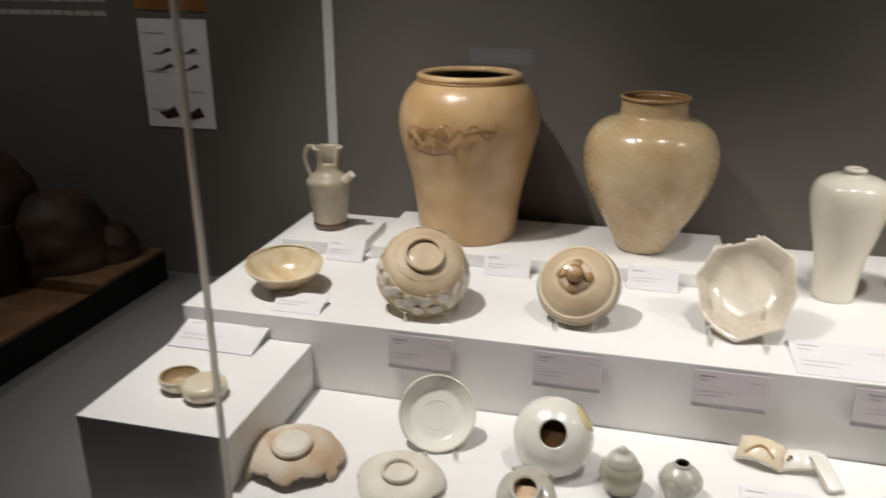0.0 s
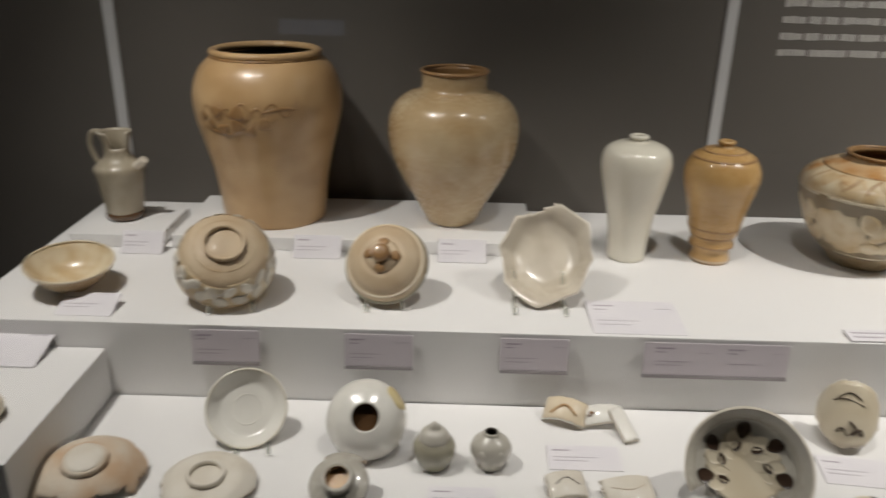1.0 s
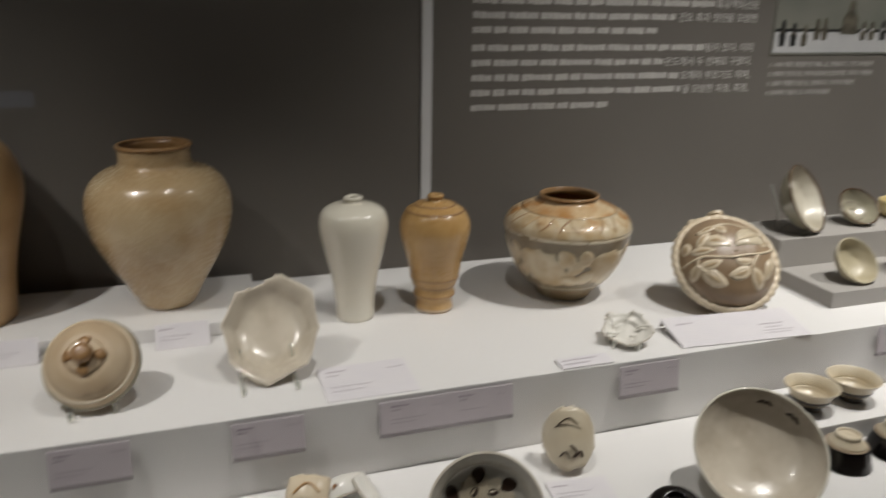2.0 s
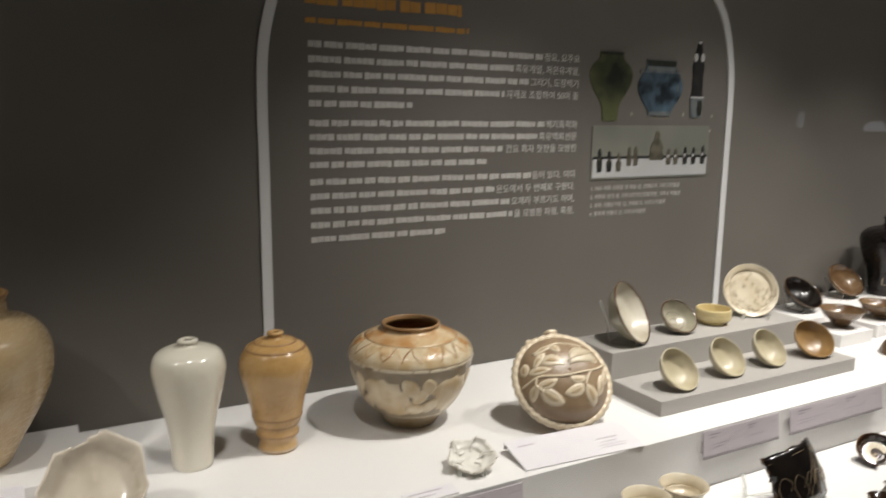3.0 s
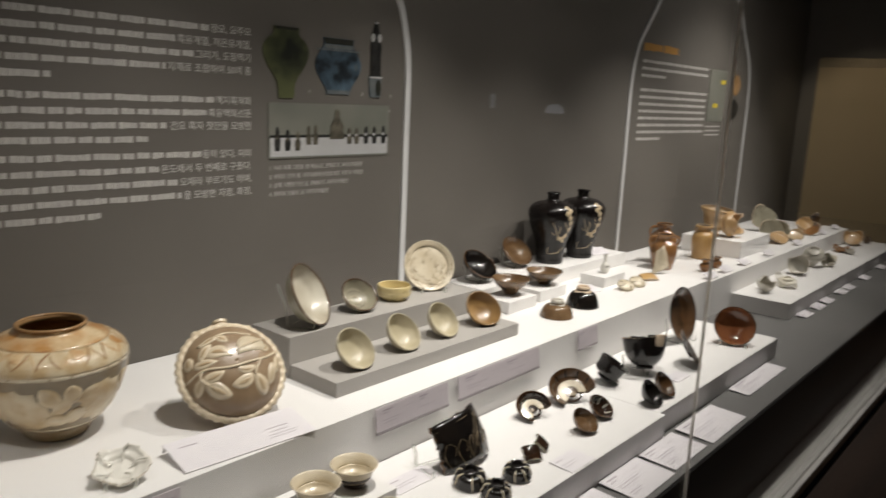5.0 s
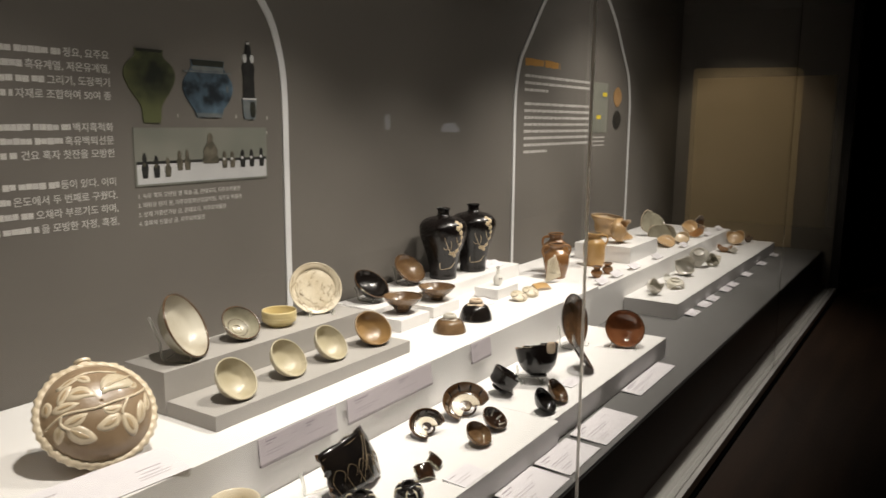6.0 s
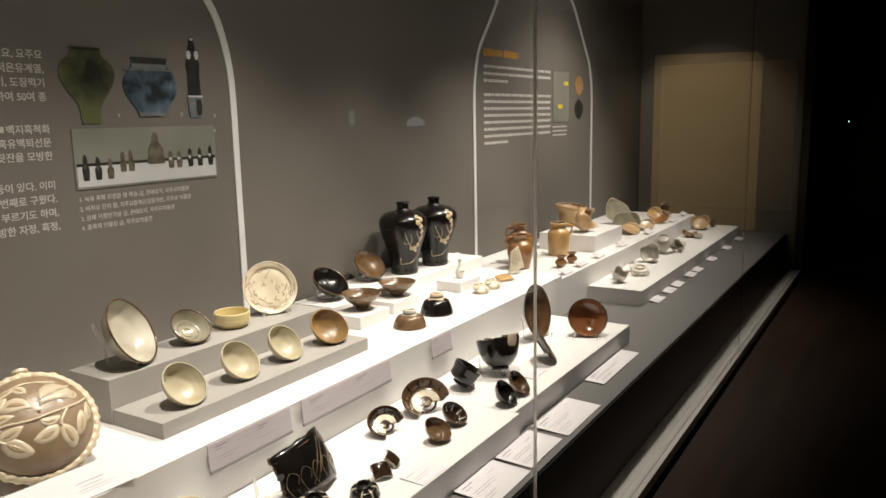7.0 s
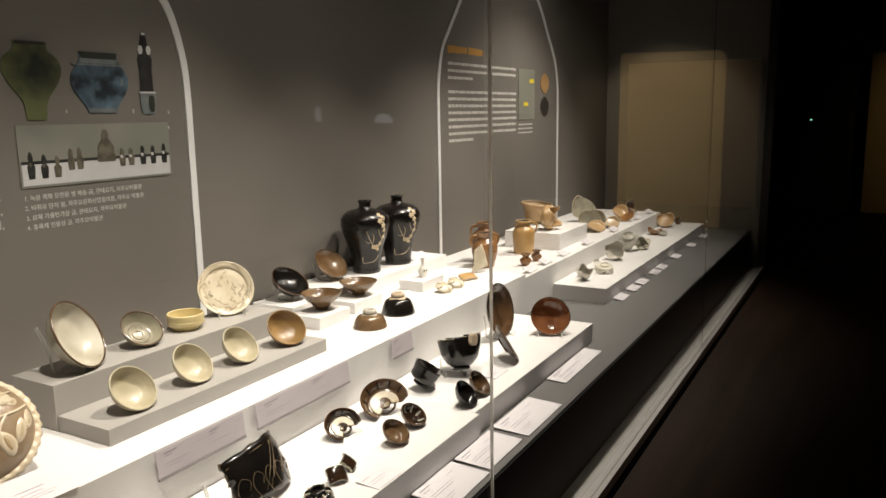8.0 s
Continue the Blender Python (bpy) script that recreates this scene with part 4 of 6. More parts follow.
def squat_jar():
    root = thing("painted_jar", "wide cream and umber jar with sgraffito leaves and rusty shoulder", "jar")
    t = Turned([(0, 0.004), (0.066, 0.0), (0.076, 0.006), (0.085, 0.022), (0.122, 0.06), (0.153, 0.115), (0.169, 0.17), (0.173, 0.205), (0.155, 0.232), (0.112, 0.255), (0.082, 0.266), (0.076, 0.274), (0.079, 0.281)], 50, 0.005, 3)
    cut = 0.68
    part("body", t.shell(0.006, 72, lambda u, v: v < cut, 50), (UMBER, TAN_RELIEF, UMBER), root, "umber ground")
    part("shoulder", t.shell(0.0065, 72, lambda u, v: cut <= v < 0.84, 50), (SLIP, TAN_RELIEF, SLIP), root, "worn cream shoulder")
    part("rusty_neck", t.shell(0.0065, 72, lambda u, v: v >= 0.84, 50), (RUSTY, TAN_RELIEF, RUSTY), root, "rust stained neck")
    part("lip", loop_ring(0.077, 0.280, 0.0045, 48, 0.9), TAN_RELIEF, root, "brown lip")
    for v, w in ((0.30, 0.006), (0.675, 0.008)):
        part("band", t.stroke([(TAU * i / 40 + 0.01, v) for i in range(1, 41)], w, 0.0014, False), CREAM, root, "cream line")
    part("foot_band", t.shell(0.0, 60, lambda u, v: 0.06 < v < 0.285, 50), (SLIP, SLIP, SLIP), root).scale = (1.004, 1.004, 1.0)
    for k in range(20):
        u = TAU + TAU * k / 20
        lean = 0.04 * math.sin(2.3 * k)
        part("zigzag", t.stroke([(u, 0.725), (u + 0.08 + lean, 0.775), (u + 0.16, 0.835)], 0.006, 0.0005), TAN_RELIEF if k % 3 else RUSTY, root, "brushed brown zigzag")
        part("zigzag", t.stroke([(u + 0.16, 0.835), (u + 0.23 + lean, 0.775), (u + 0.31, 0.725)], 0.004, 0.0005), RUSTY if k % 2 else TAN_RELIEF, root, "brushed brown zigzag")
    for k in range(7):
        part("rust_stain", t.patch(TAU * k / 7 + 0.3, 0.80, blossom(0.02, 3, 20, 0.3), 0.0006, k, 0.0004), RUSTY, root, "rusty stain")
    rng = random.Random(6)
    for k in range(5):
        u0 = TAU * k / 5 + 0.35
        part("large_leaf", t.patch(u0, 0.47, [(x * (1 + 0.12 * math.sin(5 * y * 40)), y) for x, y in leaf(0.15, 0.115, 26)], 0.0014, 0.9), SLIP, root)
        for j, (du, dv, a) in enumerate(((0.42, 0.09, 0.6), (0.58, 0.03, -0.7), (0.72, 0.1, 0.2), (0.5, -0.07, 1.4), (0.78, -0.05, -0.4))):
            part("leaf", t.patch(u0 + du, 0.47 + dv, leaf(rng.uniform(0.05, 0.07), rng.uniform(0.034, 0.046)), 0.0013, a), SLIP, root)
        part("stem", t.stroke([(TAU + u0 - 0.05, 0.38), (TAU + u0 + 0.3, 0.42), (TAU + u0 + 0.55, 0.49), (TAU + u0 + 0.8, 0.52), (TAU + u0 + 1.1, 0.44)], 0.007), SLIP, root)
    settle(root, (1.133, 1.912, U + 0.001), spin=-160)


def flask():
    root = thing("pilgrim_flask", "round flattened flask with beige leaf scrolls and scalloped edge", "flask")
    t = Turned([(0, 0.084), (0.05, 0.079), (0.095, 0.061), (0.122, 0.034), (0.131, 0.008), (0.128, -0.02), (0.105, -0.05), (0.06, -0.07), (0, -0.074)][::-1], 46, 0.006, 4)
    part("body", t.shell(0.004, 72), (MAUVE, MAUVE, MAUVE), root, "brown ground")
    part("scalloped_edge", loop_ring(0.1335, 0.010, 0.0115, 288, 0.95, 8, 36, 0.17), BEIGE, root, "raised scalloped rope edge")
    radii = [t.radius(0.5 + 0.5 * k / 200) for k in range(201)]

    def face(a, b):
        """(u, v) of a place on the front, a to the right and b up."""
        r = math.hypot(a, b)
        return math.atan2(a, -b), 0.5 + 0.5 * min((k for k in range(201) if radii[k] <= r), default=200) / 200

    for a, b, turn, length, width in (
        (-0.06, -0.052, -40, 0.072, 0.038), (-0.10, -0.031, 60, 0.046, 0.025), (-0.064, -0.017, 15, 0.056, 0.026), (0.01, -0.042, 25, 0.058, 0.032), (0.055, -0.05, -65, 0.062, 0.034),
        (0.017, -0.012, -5, 0.046, 0.021), (0.09, -0.024, 75, 0.058, 0.026), (0.112, 0.005, 75, 0.048, 0.024), (0.086, 0.05, 45, 0.03, 0.02), (-0.038, 0.05, -15, 0.068, 0.033),
        (-0.079, 0.024, 0, 0.06, 0.023), (-0.076, 0.057, 50, 0.056, 0.021), (-0.114, 0.038, 80, 0.036, 0.03), (-0.024, 0.088, -45, 0.034, 0.022), (-0.057, 0.09, 20, 0.056, 0.017),
    ):
        u, v = face(a, b - 0.016)
        length, width = 1.12 * length, 1.1 * width
        one = part("leaf", t.patch(u, v, leaf(length, width), 0.0011, radians(turn - 90) - u), BEIGE, root)
        part("leaf_heart", t.patch(u, v, leaf(length * 0.55, width * 0.3), 0.0022, radians(turn - 90) - u, 0.0004), STRAW, one, "hatched darker heart of a leaf")
    u, v = face(0.038, 0.046)
    bird = part("bird", t.patch(u, v, leaf(0.10, 0.05, 18), 0.0026, radians(20 - 90) - u), CREAM, root, "pale carved bird")
    for k in range(9):
        p0 = (0.002 + 0.0085 * k, 0.028 + 0.003 * k)
        ends = [t.at(*face(p0[0] + 0.011 * q, p0[1] + 0.008 * q), 0.0034) for q in (0, 1, 2)]
        part("feather", tube(ends, 0.0013, 6), BEIGE, bird)
    for line in ([(-0.122, -0.008), (-0.083, 0.006), (-0.021, 0.0), (0.026, 0.007), (0.083, 0.021), (0.114, 0.042)], [(0.062, 0.013), (0.045, -0.012), (0.04, -0.026)], [(-0.09, 0.004), (-0.094, -0.014), (-0.078, -0.034)], [(-0.085, 0.078), (-0.017, 0.104), (0.055, 0.092)]):
        part("stem", tube([t.at(*face(a, b - 0.016), 0.001) for a, b in line], 0.0036, 8), BEIGE, root, "raised winding stem")
    part("mouth", tube([(-0.118, 0, -0.005), (-0.138, 0, -0.005), (-0.152, 0, -0.005)], 0.017, 14), BEIGE, root, "short beige mouth")
    part("mouth_lip", tube([(-0.150, 0, -0.005), (-0.154, 0, -0.005), (-0.158, 0, -0.005)], 0.021, 14), BEIGE, root)
    for s in (-1, 1):
        part("loop", tube([(-0.108, s * 0.055, 0), (-0.127, s * 0.062, 0), (-0.128, s * 0.074, 0), (-0.11, s * 0.08, 0)], 0.007, 8), BEIGE, root, "small lug")
    settle(root, (1.49, 1.666, U + 0.001), -108, 43)


ewer()
big_jar()
neck_jar()
meiping("vase", "slender ivory glazed vase with a small rolled mouth", [(0, 0.004), (0.044, 0.0), (0.048, 0.006), (0.05, 0.05), (0.058, 0.11), (0.072, 0.17), (0.083, 0.22), (0.086, 0.25), (0.077, 0.281), (0.05, 0.297), (0.021, 0.302), (0.018, 0.309), (0.022, 0.316)], (0.535, 1.90, U + 0.001), IVORY, (), False)
meiping("vase", "caramel glazed vase with ringed foot and narrow mouth", [(0, 0.004), (0.046, 0.0), (0.05, 0.006), (0.046, 0.03), (0.055, 0.045), (0.05, 0.062), (0.06, 0.08), (0.072, 0.14), (0.088, 0.2), (0.09, 0.235), (0.075, 0.268), (0.045, 0.286), (0.018, 0.292), (0.016, 0.3), (0.019, 0.308)], (0.747, 1.90, U + 0.001), CARAMEL, ((0.235, 0.005), (0.30, 0.005), (0.36, 0.005), (0.81, 0.006), (0.875, 0.005)), True)
squat_jar()
flask()

# ---- upper deck: front row on stands ----
b, t = bowl("bowl", "shallow cream glazed bowl with a fine rim", 0.094, 0.062, (STRAW, SLIP, STRAW), 0.36, 0.0, 0.3, rim=CREAM)
settle(b, (-0.745, 1.598, U + 0.001), -60, 82)

b, t = bowl("inverted_bowl", "upturned tan bowl with white relief leaves and foot ring", 0.107, 0.094, (LID_CLAY, SLIP, CLAY_PALE), 0.38, 0.0, 0.9, 0.005, ring=LID_CLAY)
part("brown_ground", t.shell(-0.0006, 56, lambda u, v: 0.6 + 0.025 * math.sin(5 * u) < v < 0.97), (TAN_RELIEF, SLIP, TAN_RELIEF), b, "worn brown ground of the relief")
part("turning_ring", t.stroke([(TAU * i / 40 + 0.01, 0.40) for i in range(1, 41)], 0.003, 0.0009, False), STRAW, b)
for k in range(16):
    u = TAU * k / 16
    part("relief_leaf", t.patch(u, 0.70 + 0.025 * math.sin(2.1 * k), leaf(0.036, 0.022), 0.0036, 0.6 if k % 2 else -0.9), BASE_WHITE, b, "white relief leaf")
    part("relief_leaf", t.patch(u + 0.2, 0.84 + 0.03 * math.cos(1.7 * k), leaf(0.036, 0.024), 0.0036, -0.5 if k % 3 else 1.1), BASE_WHITE, b, "white relief leaf")
    if k % 2:
        part("scroll", t.stroke([(TAU + u - 0.25, 0.72), (TAU + u, 0.81), (TAU + u + 0.3, 0.93)], 0.005, 0.0026), BASE_WHITE, b, "white relief stem")
part("white_rim", t.shell(-0.0014, 56, lambda u, v: v >= 0.95), (BASE_WHITE, SLIP, BASE_WHITE), b, "white edge band")
settle(b, (-0.378, 1.53, U + 0.010), 109, -52)
stand(-0.385, 1.57, U + 0.001, -78, 0.09, 0.05)

root = thing("pot_lid", "domed tan pot lid with knob, propped on edge", "lid")
t = Turned([(0.05, 0.0), (0.086, 0.0), (0.089, 0.012), (0.084, 0.026), (0.078, 0.03), (0.07, 0.042), (0.05, 0.055), (0.036, 0.058), (0.034, 0.064), (0.022, 0.066), (0.015, 0.068)], 36, 0.01, 6)
part("body", t.shell(0.004, 56), (LID_CLAY, BROWN, LID_CLAY), root)
part("rim", loop_ring(0.0865, 0.004, 0.007, 56), CELADON_DARK, root, "dark glazed rim")
part("pale_band", loop_ring(0.083, 0.026, 0.0025, 56), CREAM, root, "pale raised band")
k = Turned([(0, 0.09), (0.014, 0.088), (0.02, 0.078), (0.017, 0.068), (0.013, 0.064)][::-1], 14)
part("knob", k.shell(0.002, 24), (TAN_RELIEF, TAN_RELIEF, TAN_RELIEF), root, "worn brown knob")
for j in range(4):
    part("knob_petal", t.patch(TAU * j / 4, 0.9, leaf(0.032, 0.022), 0.003), TAN_RELIEF, root)
settle(root, (-0.06, 1.565, U + 0.01), -98, 42)
stand(-0.06, 1.60, U + 0.001, -80, 0.08, 0.05)

b, t = bowl("leaf_dish", "warm grey foliate dish with pointed eight-sided rim on a stand", 0.113, 0.06, (LEAF_GLAZE, LEAF_GLAZE, CLAY_PALE), 0.42, 0.0, 0.2, 0.005, keep=lambda u, v: v < 0.97 - 0.12 * max(0.0, math.sin(3 * u + 0.5)) * (math.cos(u) > 0.3), jag=0.06, wobble=0.03, segs=64)
for ob in b.children:
    if ob.name.startswith("body"):
        for v in ob.data.vertices:
            r, u = math.hypot(v.co.x, v.co.y), math.atan2(v.co.y, v.co.x)
            corner = math.cos(math.pi / 8) / math.cos(u % (TAU / 8) - math.pi / 8)
            k = 1 + min(r / 0.112, 1) ** 2 * (1.06 * corner - 1 + 0.1 * math.cos(2 * u) + 0.02 * math.sin(5 * u))
            v.co.x, v.co.y = k * v.co.x, k * v.co.y
part("centre_ridge", t.stroke([(TAU + 0.2, 0.5), (TAU + 0.6, 0.52), (TAU + 1.2, 0.55)], 0.004), LEAF_GLAZE, b)
settle(b, (0.28, 1.575, U + 0.006), -98, 42, 176)
b.scale = (0.99, 0.99, 0.99)
stand(0.285, 1.60, U + 0.001, -90, 0.11, 0.06)

root = thing("moulded_dish", "crumpled broken white moulded dish propped on clear acrylic", "dish")
t = Turned([(0, 0.004), (0.03, 0.0), (0.035, 0.006), (0.05, 0.012), (0.066, 0.03)], 16, 0.09, 3)
part("body", t.shell(0.004, 40, lambda u, v: v < 0.86 + 0.14 * math.sin(3 * u + 1) * math.cos(2 * u), jag=0.16), (WHITE_GLAZE, WHITE_GLAZE, CLAY_PALE), root)
for j in range(5):
    a = 1.2 * j + 0.4
    part("fold", tube([(0.02 * math.cos(a), 0.02 * math.sin(a), 0.012), (0.036 * math.cos(a + 0.2), 0.036 * math.sin(a + 0.2), 0.02), (0.056 * math.cos(a), 0.056 * math.sin(a), 0.028)], 0.003, 8, 0.5), WHITE_GLAZE, root, "raised white fold")
settle(root, (1.115, 1.545, U + 0.006), -115, 66)
stand(1.125, 1.57, U + 0.001, -115, 0.06, 0.04)

# ---- stepped stand: bowls ----
b, t = bowl("dish", "deep dish with dark outside and pale crazed inside", 0.106, 0.066, (CELADON_DARK, STAINED_IVORY, BROWN), 0.35, 0, 0.6, 0.005, rim=BROWN)
for k in range(2):
    part("stain", t.patch(2.4 + 0.2 * k, 0.62 + 0.1 * k, blossom(0.007 - 0.003 * k, 3), -0.0045, 0, 0.0003), BROWN, b, "rusty spot")
settle(b, (1.925, 1.835, S2 + 0.005), -62, 28)
stand(1.895, 1.885, S2, -62, 0.10, 0.135, 0.3)
b, t = bowl("bowl", "celadon bowl with a ringed centre and dark rim", 0.066, 0.05, (CELADON_DARK, CELADON_DARK, BROWN), 0.33, rim=BROWN, seed=5)
part("spiral", loop_ring(0.016, 0.0135, 0.0015, 30), CELADON, b)
part("spiral", loop_ring(0.034, 0.021, 0.0009, 36), BROWN, b)
settle(b, (2.135, 1.872, S2), -96, 46)
root = thing("lidded_box", "round yellow glazed box with ridged sides", "box")
t = Turned([(0, 0.004), (0.04, 0.0), (0.045, 0.006), (0.06, 0.018), (0.061, 0.026), (0.06, 0.028), (0.061, 0.034), (0.061, 0.05), (0.059, 0.056)], 24, 0.004)
part("body", t.shell(0.004, 48), (YELLOW, YELLOW, YELLOW), root)
for z in (0.03, 0.041):
    part("ridge", loop_ring(0.0605, z, 0.0014, 48), YELLOW, root)
settle(root, (2.335, 1.915, S2))
b, t = bowl("carved_plate", "round pale plate carved with a dense branching pattern", 0.1, 0.022, (CREAM, CREAM, STRAW), 0.5, 0, 0.2, 0.004, rim=CREAM)
rng = random.Random(21)
for k in range(46):
    u, v = rng.uniform(0, TAU) + TAU, 0.15 + 0.78 * math.sqrt(rng.random())
    pts = [(u, v)]
    for i in range(5):
        u, v = u + rng.uniform(-0.2, 0.32), min(0.93, max(0.1, v + rng.uniform(-0.09, 0.09)))
        pts.append((u, v))
    part("carved_line", t.stroke(pts, 0.0022, -0.0046), GLAZE_LINE, b)
settle(b, (2.52, 1.895, S2 + 0.004), -122, 26)
stand(2.535, 1.915, S2, -122, 0.09, 0.09, 0.3)
for (x, y), mat, lab, s in (((1.905, 1.645), CELADON, "celadon bowl tilted on its side", 1.0), ((2.137, 1.665), CELADON, "yellowish celadon bowl tilted on its side", 0.98), ((2.345, 1.672), CELADON, "small celadon bowl tilted on its side", 0.97), ((2.557, 1.665), OLIVE_AMBER, "brown amber bowl tilted on its side", 1.03)):
    b, t = bowl("bowl", lab, 0.069 * s, 0.052 * s, (mat, mat, mat), 0.3, seed=int(x * 10), group="bowls on the stepped stand", rim=mat)
    for k in range(4):
        part("incised_line", t.stroke([(TAU + 1.5 * k, 0.35), (TAU + 1.5 * k + 0.5, 0.5), (TAU + 1.5 * k + 0.9, 0.45)], 0.0012, -0.0046), mat, b)
    settle(b, (x + 0.004, y - 0.006, S1), -86 if mat is CELADON else -108, 40 if mat is CELADON else 44)

# ---- upper deck: dark wares ----
def black_vase(p, spin):
    root = thing("vase", "black glazed vase painted with ochre plum blossom", "vase", "black vases")
    t = Turned([(0, 0.004), (0.064, 0.0), (0.069, 0.006), (0.069, 0.04), (0.085, 0.12), (0.109, 0.19), (0.12, 0.236), (0.116, 0.272), (0.09, 0.298), (0.05, 0.31), (0.031, 0.316), (0.0285, 0.334), (0.032, 0.35)], 44, 0.006, 9)
    part("body", t.shell(0.006, 56), (VASE_BLACK, SHADED_IN, VASE_BLACK), root)
    part("lip", loop_ring(0.030, 0.349, 0.0055, 32, 0.8), VASE_BLACK, root)
    for k, (du, dv, r) in enumerate(((0.16, 0.77, 0.013), (0.28, 0.73, 0.015), (0.10, 0.70, 0.015), (0.25, 0.655, 0.014), (0.33, 0.60, 0.011), (0.36, 0.53, 0.011), (0.24, 0.455, 0.013), (0.05, 0.425, 0.014), (-0.13, 0.43, 0.012), (0.15, 0.40, 0.010))):
        flower = part("blossom", t.patch(du, dv, blossom(r, 5, 30, 0.34), 0.0012, 0.7 * k), GOLD, root, "ochre painted blossom")
        part("heart", t.patch(du, dv, blossom(r * 0.22, 3, 9, 0.1), 0.0021, 0, 0.0004), TAN_RELIEF, flower, "brown heart of a blossom")
    for pts, w in (([(0.05, 0.425), (0.26, 0.47), (0.38, 0.56), (0.27, 0.66), (0.2, 0.77)], 0.004), ([(0.05, 0.425), (-0.18, 0.45), (-0.4, 0.54), (-0.5, 0.61)], 0.0032), ([(-0.28, 0.49), (-0.42, 0.475), (-0.55, 0.50)], 0.0026), ([(-0.2, 0.46), (-0.16, 0.53), (-0.24, 0.58)], 0.0026), ([(0.33, 0.5), (0.12, 0.56), (0.02, 0.62)], 0.0026),
                   ([(-0.75, 0.255), (-0.4, 0.262), (0.0, 0.275), (0.32, 0.33)], 0.0026), ([(-0.75, 0.255), (-0.78, 0.30), (-0.74, 0.33)], 0.0026)):
        part("branch", t.stroke([(TAU + u, v) for u, v in pts], w, 0.001), GOLD, root, "ochre painted branch")
    settle(root, p, spin=spin)


black_vase((3.615, 2.07, U + 0.071), -114)
black_vase((3.87, 2.05, U + 0.071), -116)
b, t = bowl("bowl", "near black bowl tilted on a clear stand", 0.086, 0.055, (TENMOKU, TENMOKU, BROWN), 0.3, rim=BROWN)
settle(b, (3.07, 2.06, U + 0.066), -92, 52)
stand(3.07, 2.11, U + 0.051, -90, 0.06, 0.06)
b, t = bowl("bowl", "russet brown bowl tilted on a clear stand", 0.084, 0.05, (TEA_BROWN, TEA_BROWN, BROWN), 0.3, rim=BROWN)
settle(b, (3.385, 2.08, U + 0.085), -96, 46)
stand(3.38, 2.13, U + 0.071, -100, 0.06, 0.08)
for x, y, h, lab in ((2.995, 1.862, 0.066, "brown flared bowl on a white box"), (3.262, 1.868, 0.06, "grey-brown flared bowl on a white box")):
    b, t = bowl("flared_bowl", lab, 0.083, h, (TEA_BROWN, TEA_BROWN, CLAY), 0.3, 0.02, 0.0, 0.003, rim=TEA_BROWN, seed=8)
    settle(b, (x, y, U + 0.051))
for x, y, r, h, m in ((3.005, 1.63, 0.069, 0.062, TEA_BROWN), (3.235, 1.645, 0.073, 0.078, TENMOKU)):
    b, t = bowl("inverted_bowl", "upturned %s tea bowl showing its bare clay foot" % ("brown" if m is TEA_BROWN else "glossy black"), r, h, (m, m, CLAY), 0.34, 0, 0.75, 0.004, ring=None)
    part("foot", loop_ring(r * 0.3, 0.0, 0.008, 32, 1.3), CLAY if m is TENMOKU else GREYWARE, b, "bare clay foot")
    part("clay_band", t.shell(-0.0008, 48, lambda u, v: 0.12 < v < 0.34 + 0.03 * math.sin(4 * u)), (CLAY if m is TENMOKU else GREYWARE,) * 3, b, "unglazed clay band")
    settle(b, (x, y, U + 0.001), 0, -90)
root = thing("miniature_bottle", "tiny white bottle with a slim neck on a white box", "bottle")
t = Turned([(0, 0.002), (0.015, 0), (0.02, 0.012), (0.022, 0.03), (0.016, 0.045), (0.009, 0.055), (0.008, 0.08), (0.012, 0.092)], 24)
part("body", t.shell(0.002, 24), (WHITE_GLAZE, SHADED_IN, WHITE_GLAZE), root)
for k in range(3):
    part("spot", t.patch(-2.2 + 0.7 * k, 0.45, blossom(0.005), 0.0008), DARK_PAINT, root)
settle(root, (3.70, 1.80, U + 0.051))
for i, (x, y) in enumerate(((3.64, 1.63), (3.755, 1.627))):
    root = thing("roundel", "small round cream plaque with dark incised lines", "plaque", "roundels")
    t = Turned([(0.038, 0.0), (0.042, 0.006), (0.036, 0.014), (0.018, 0.02), (0, 0.022)], 14, 0.02, i)
    part("body", t.shell(0.004, 36), (CREAM, CLAY, CLAY), root)
    for k in range(5):
        part("painted_line", t.stroke([(TAU + 1.2 * k, 0.2), (TAU + 1.2 * k + 0.4, 0.5), (TAU + 1.2 * k + 0.2, 0.75)], 0.0042, 0.001), DARK_PAINT, root)
    settle(root, (x, y, U + 0.001), -120, 66)
for i in range(4):
    root = thing("bead", "tiny white and brown bead", "bead", "beads")
    part("body", loop_ring(0.006, 0, 0.005, 20, 0.9), WHITE_GLAZE if i % 2 else BROWN, root)
    settle(root, (3.73 + 0.03 * i, 1.70 - 0.012 * (i % 2), U + 0.001))


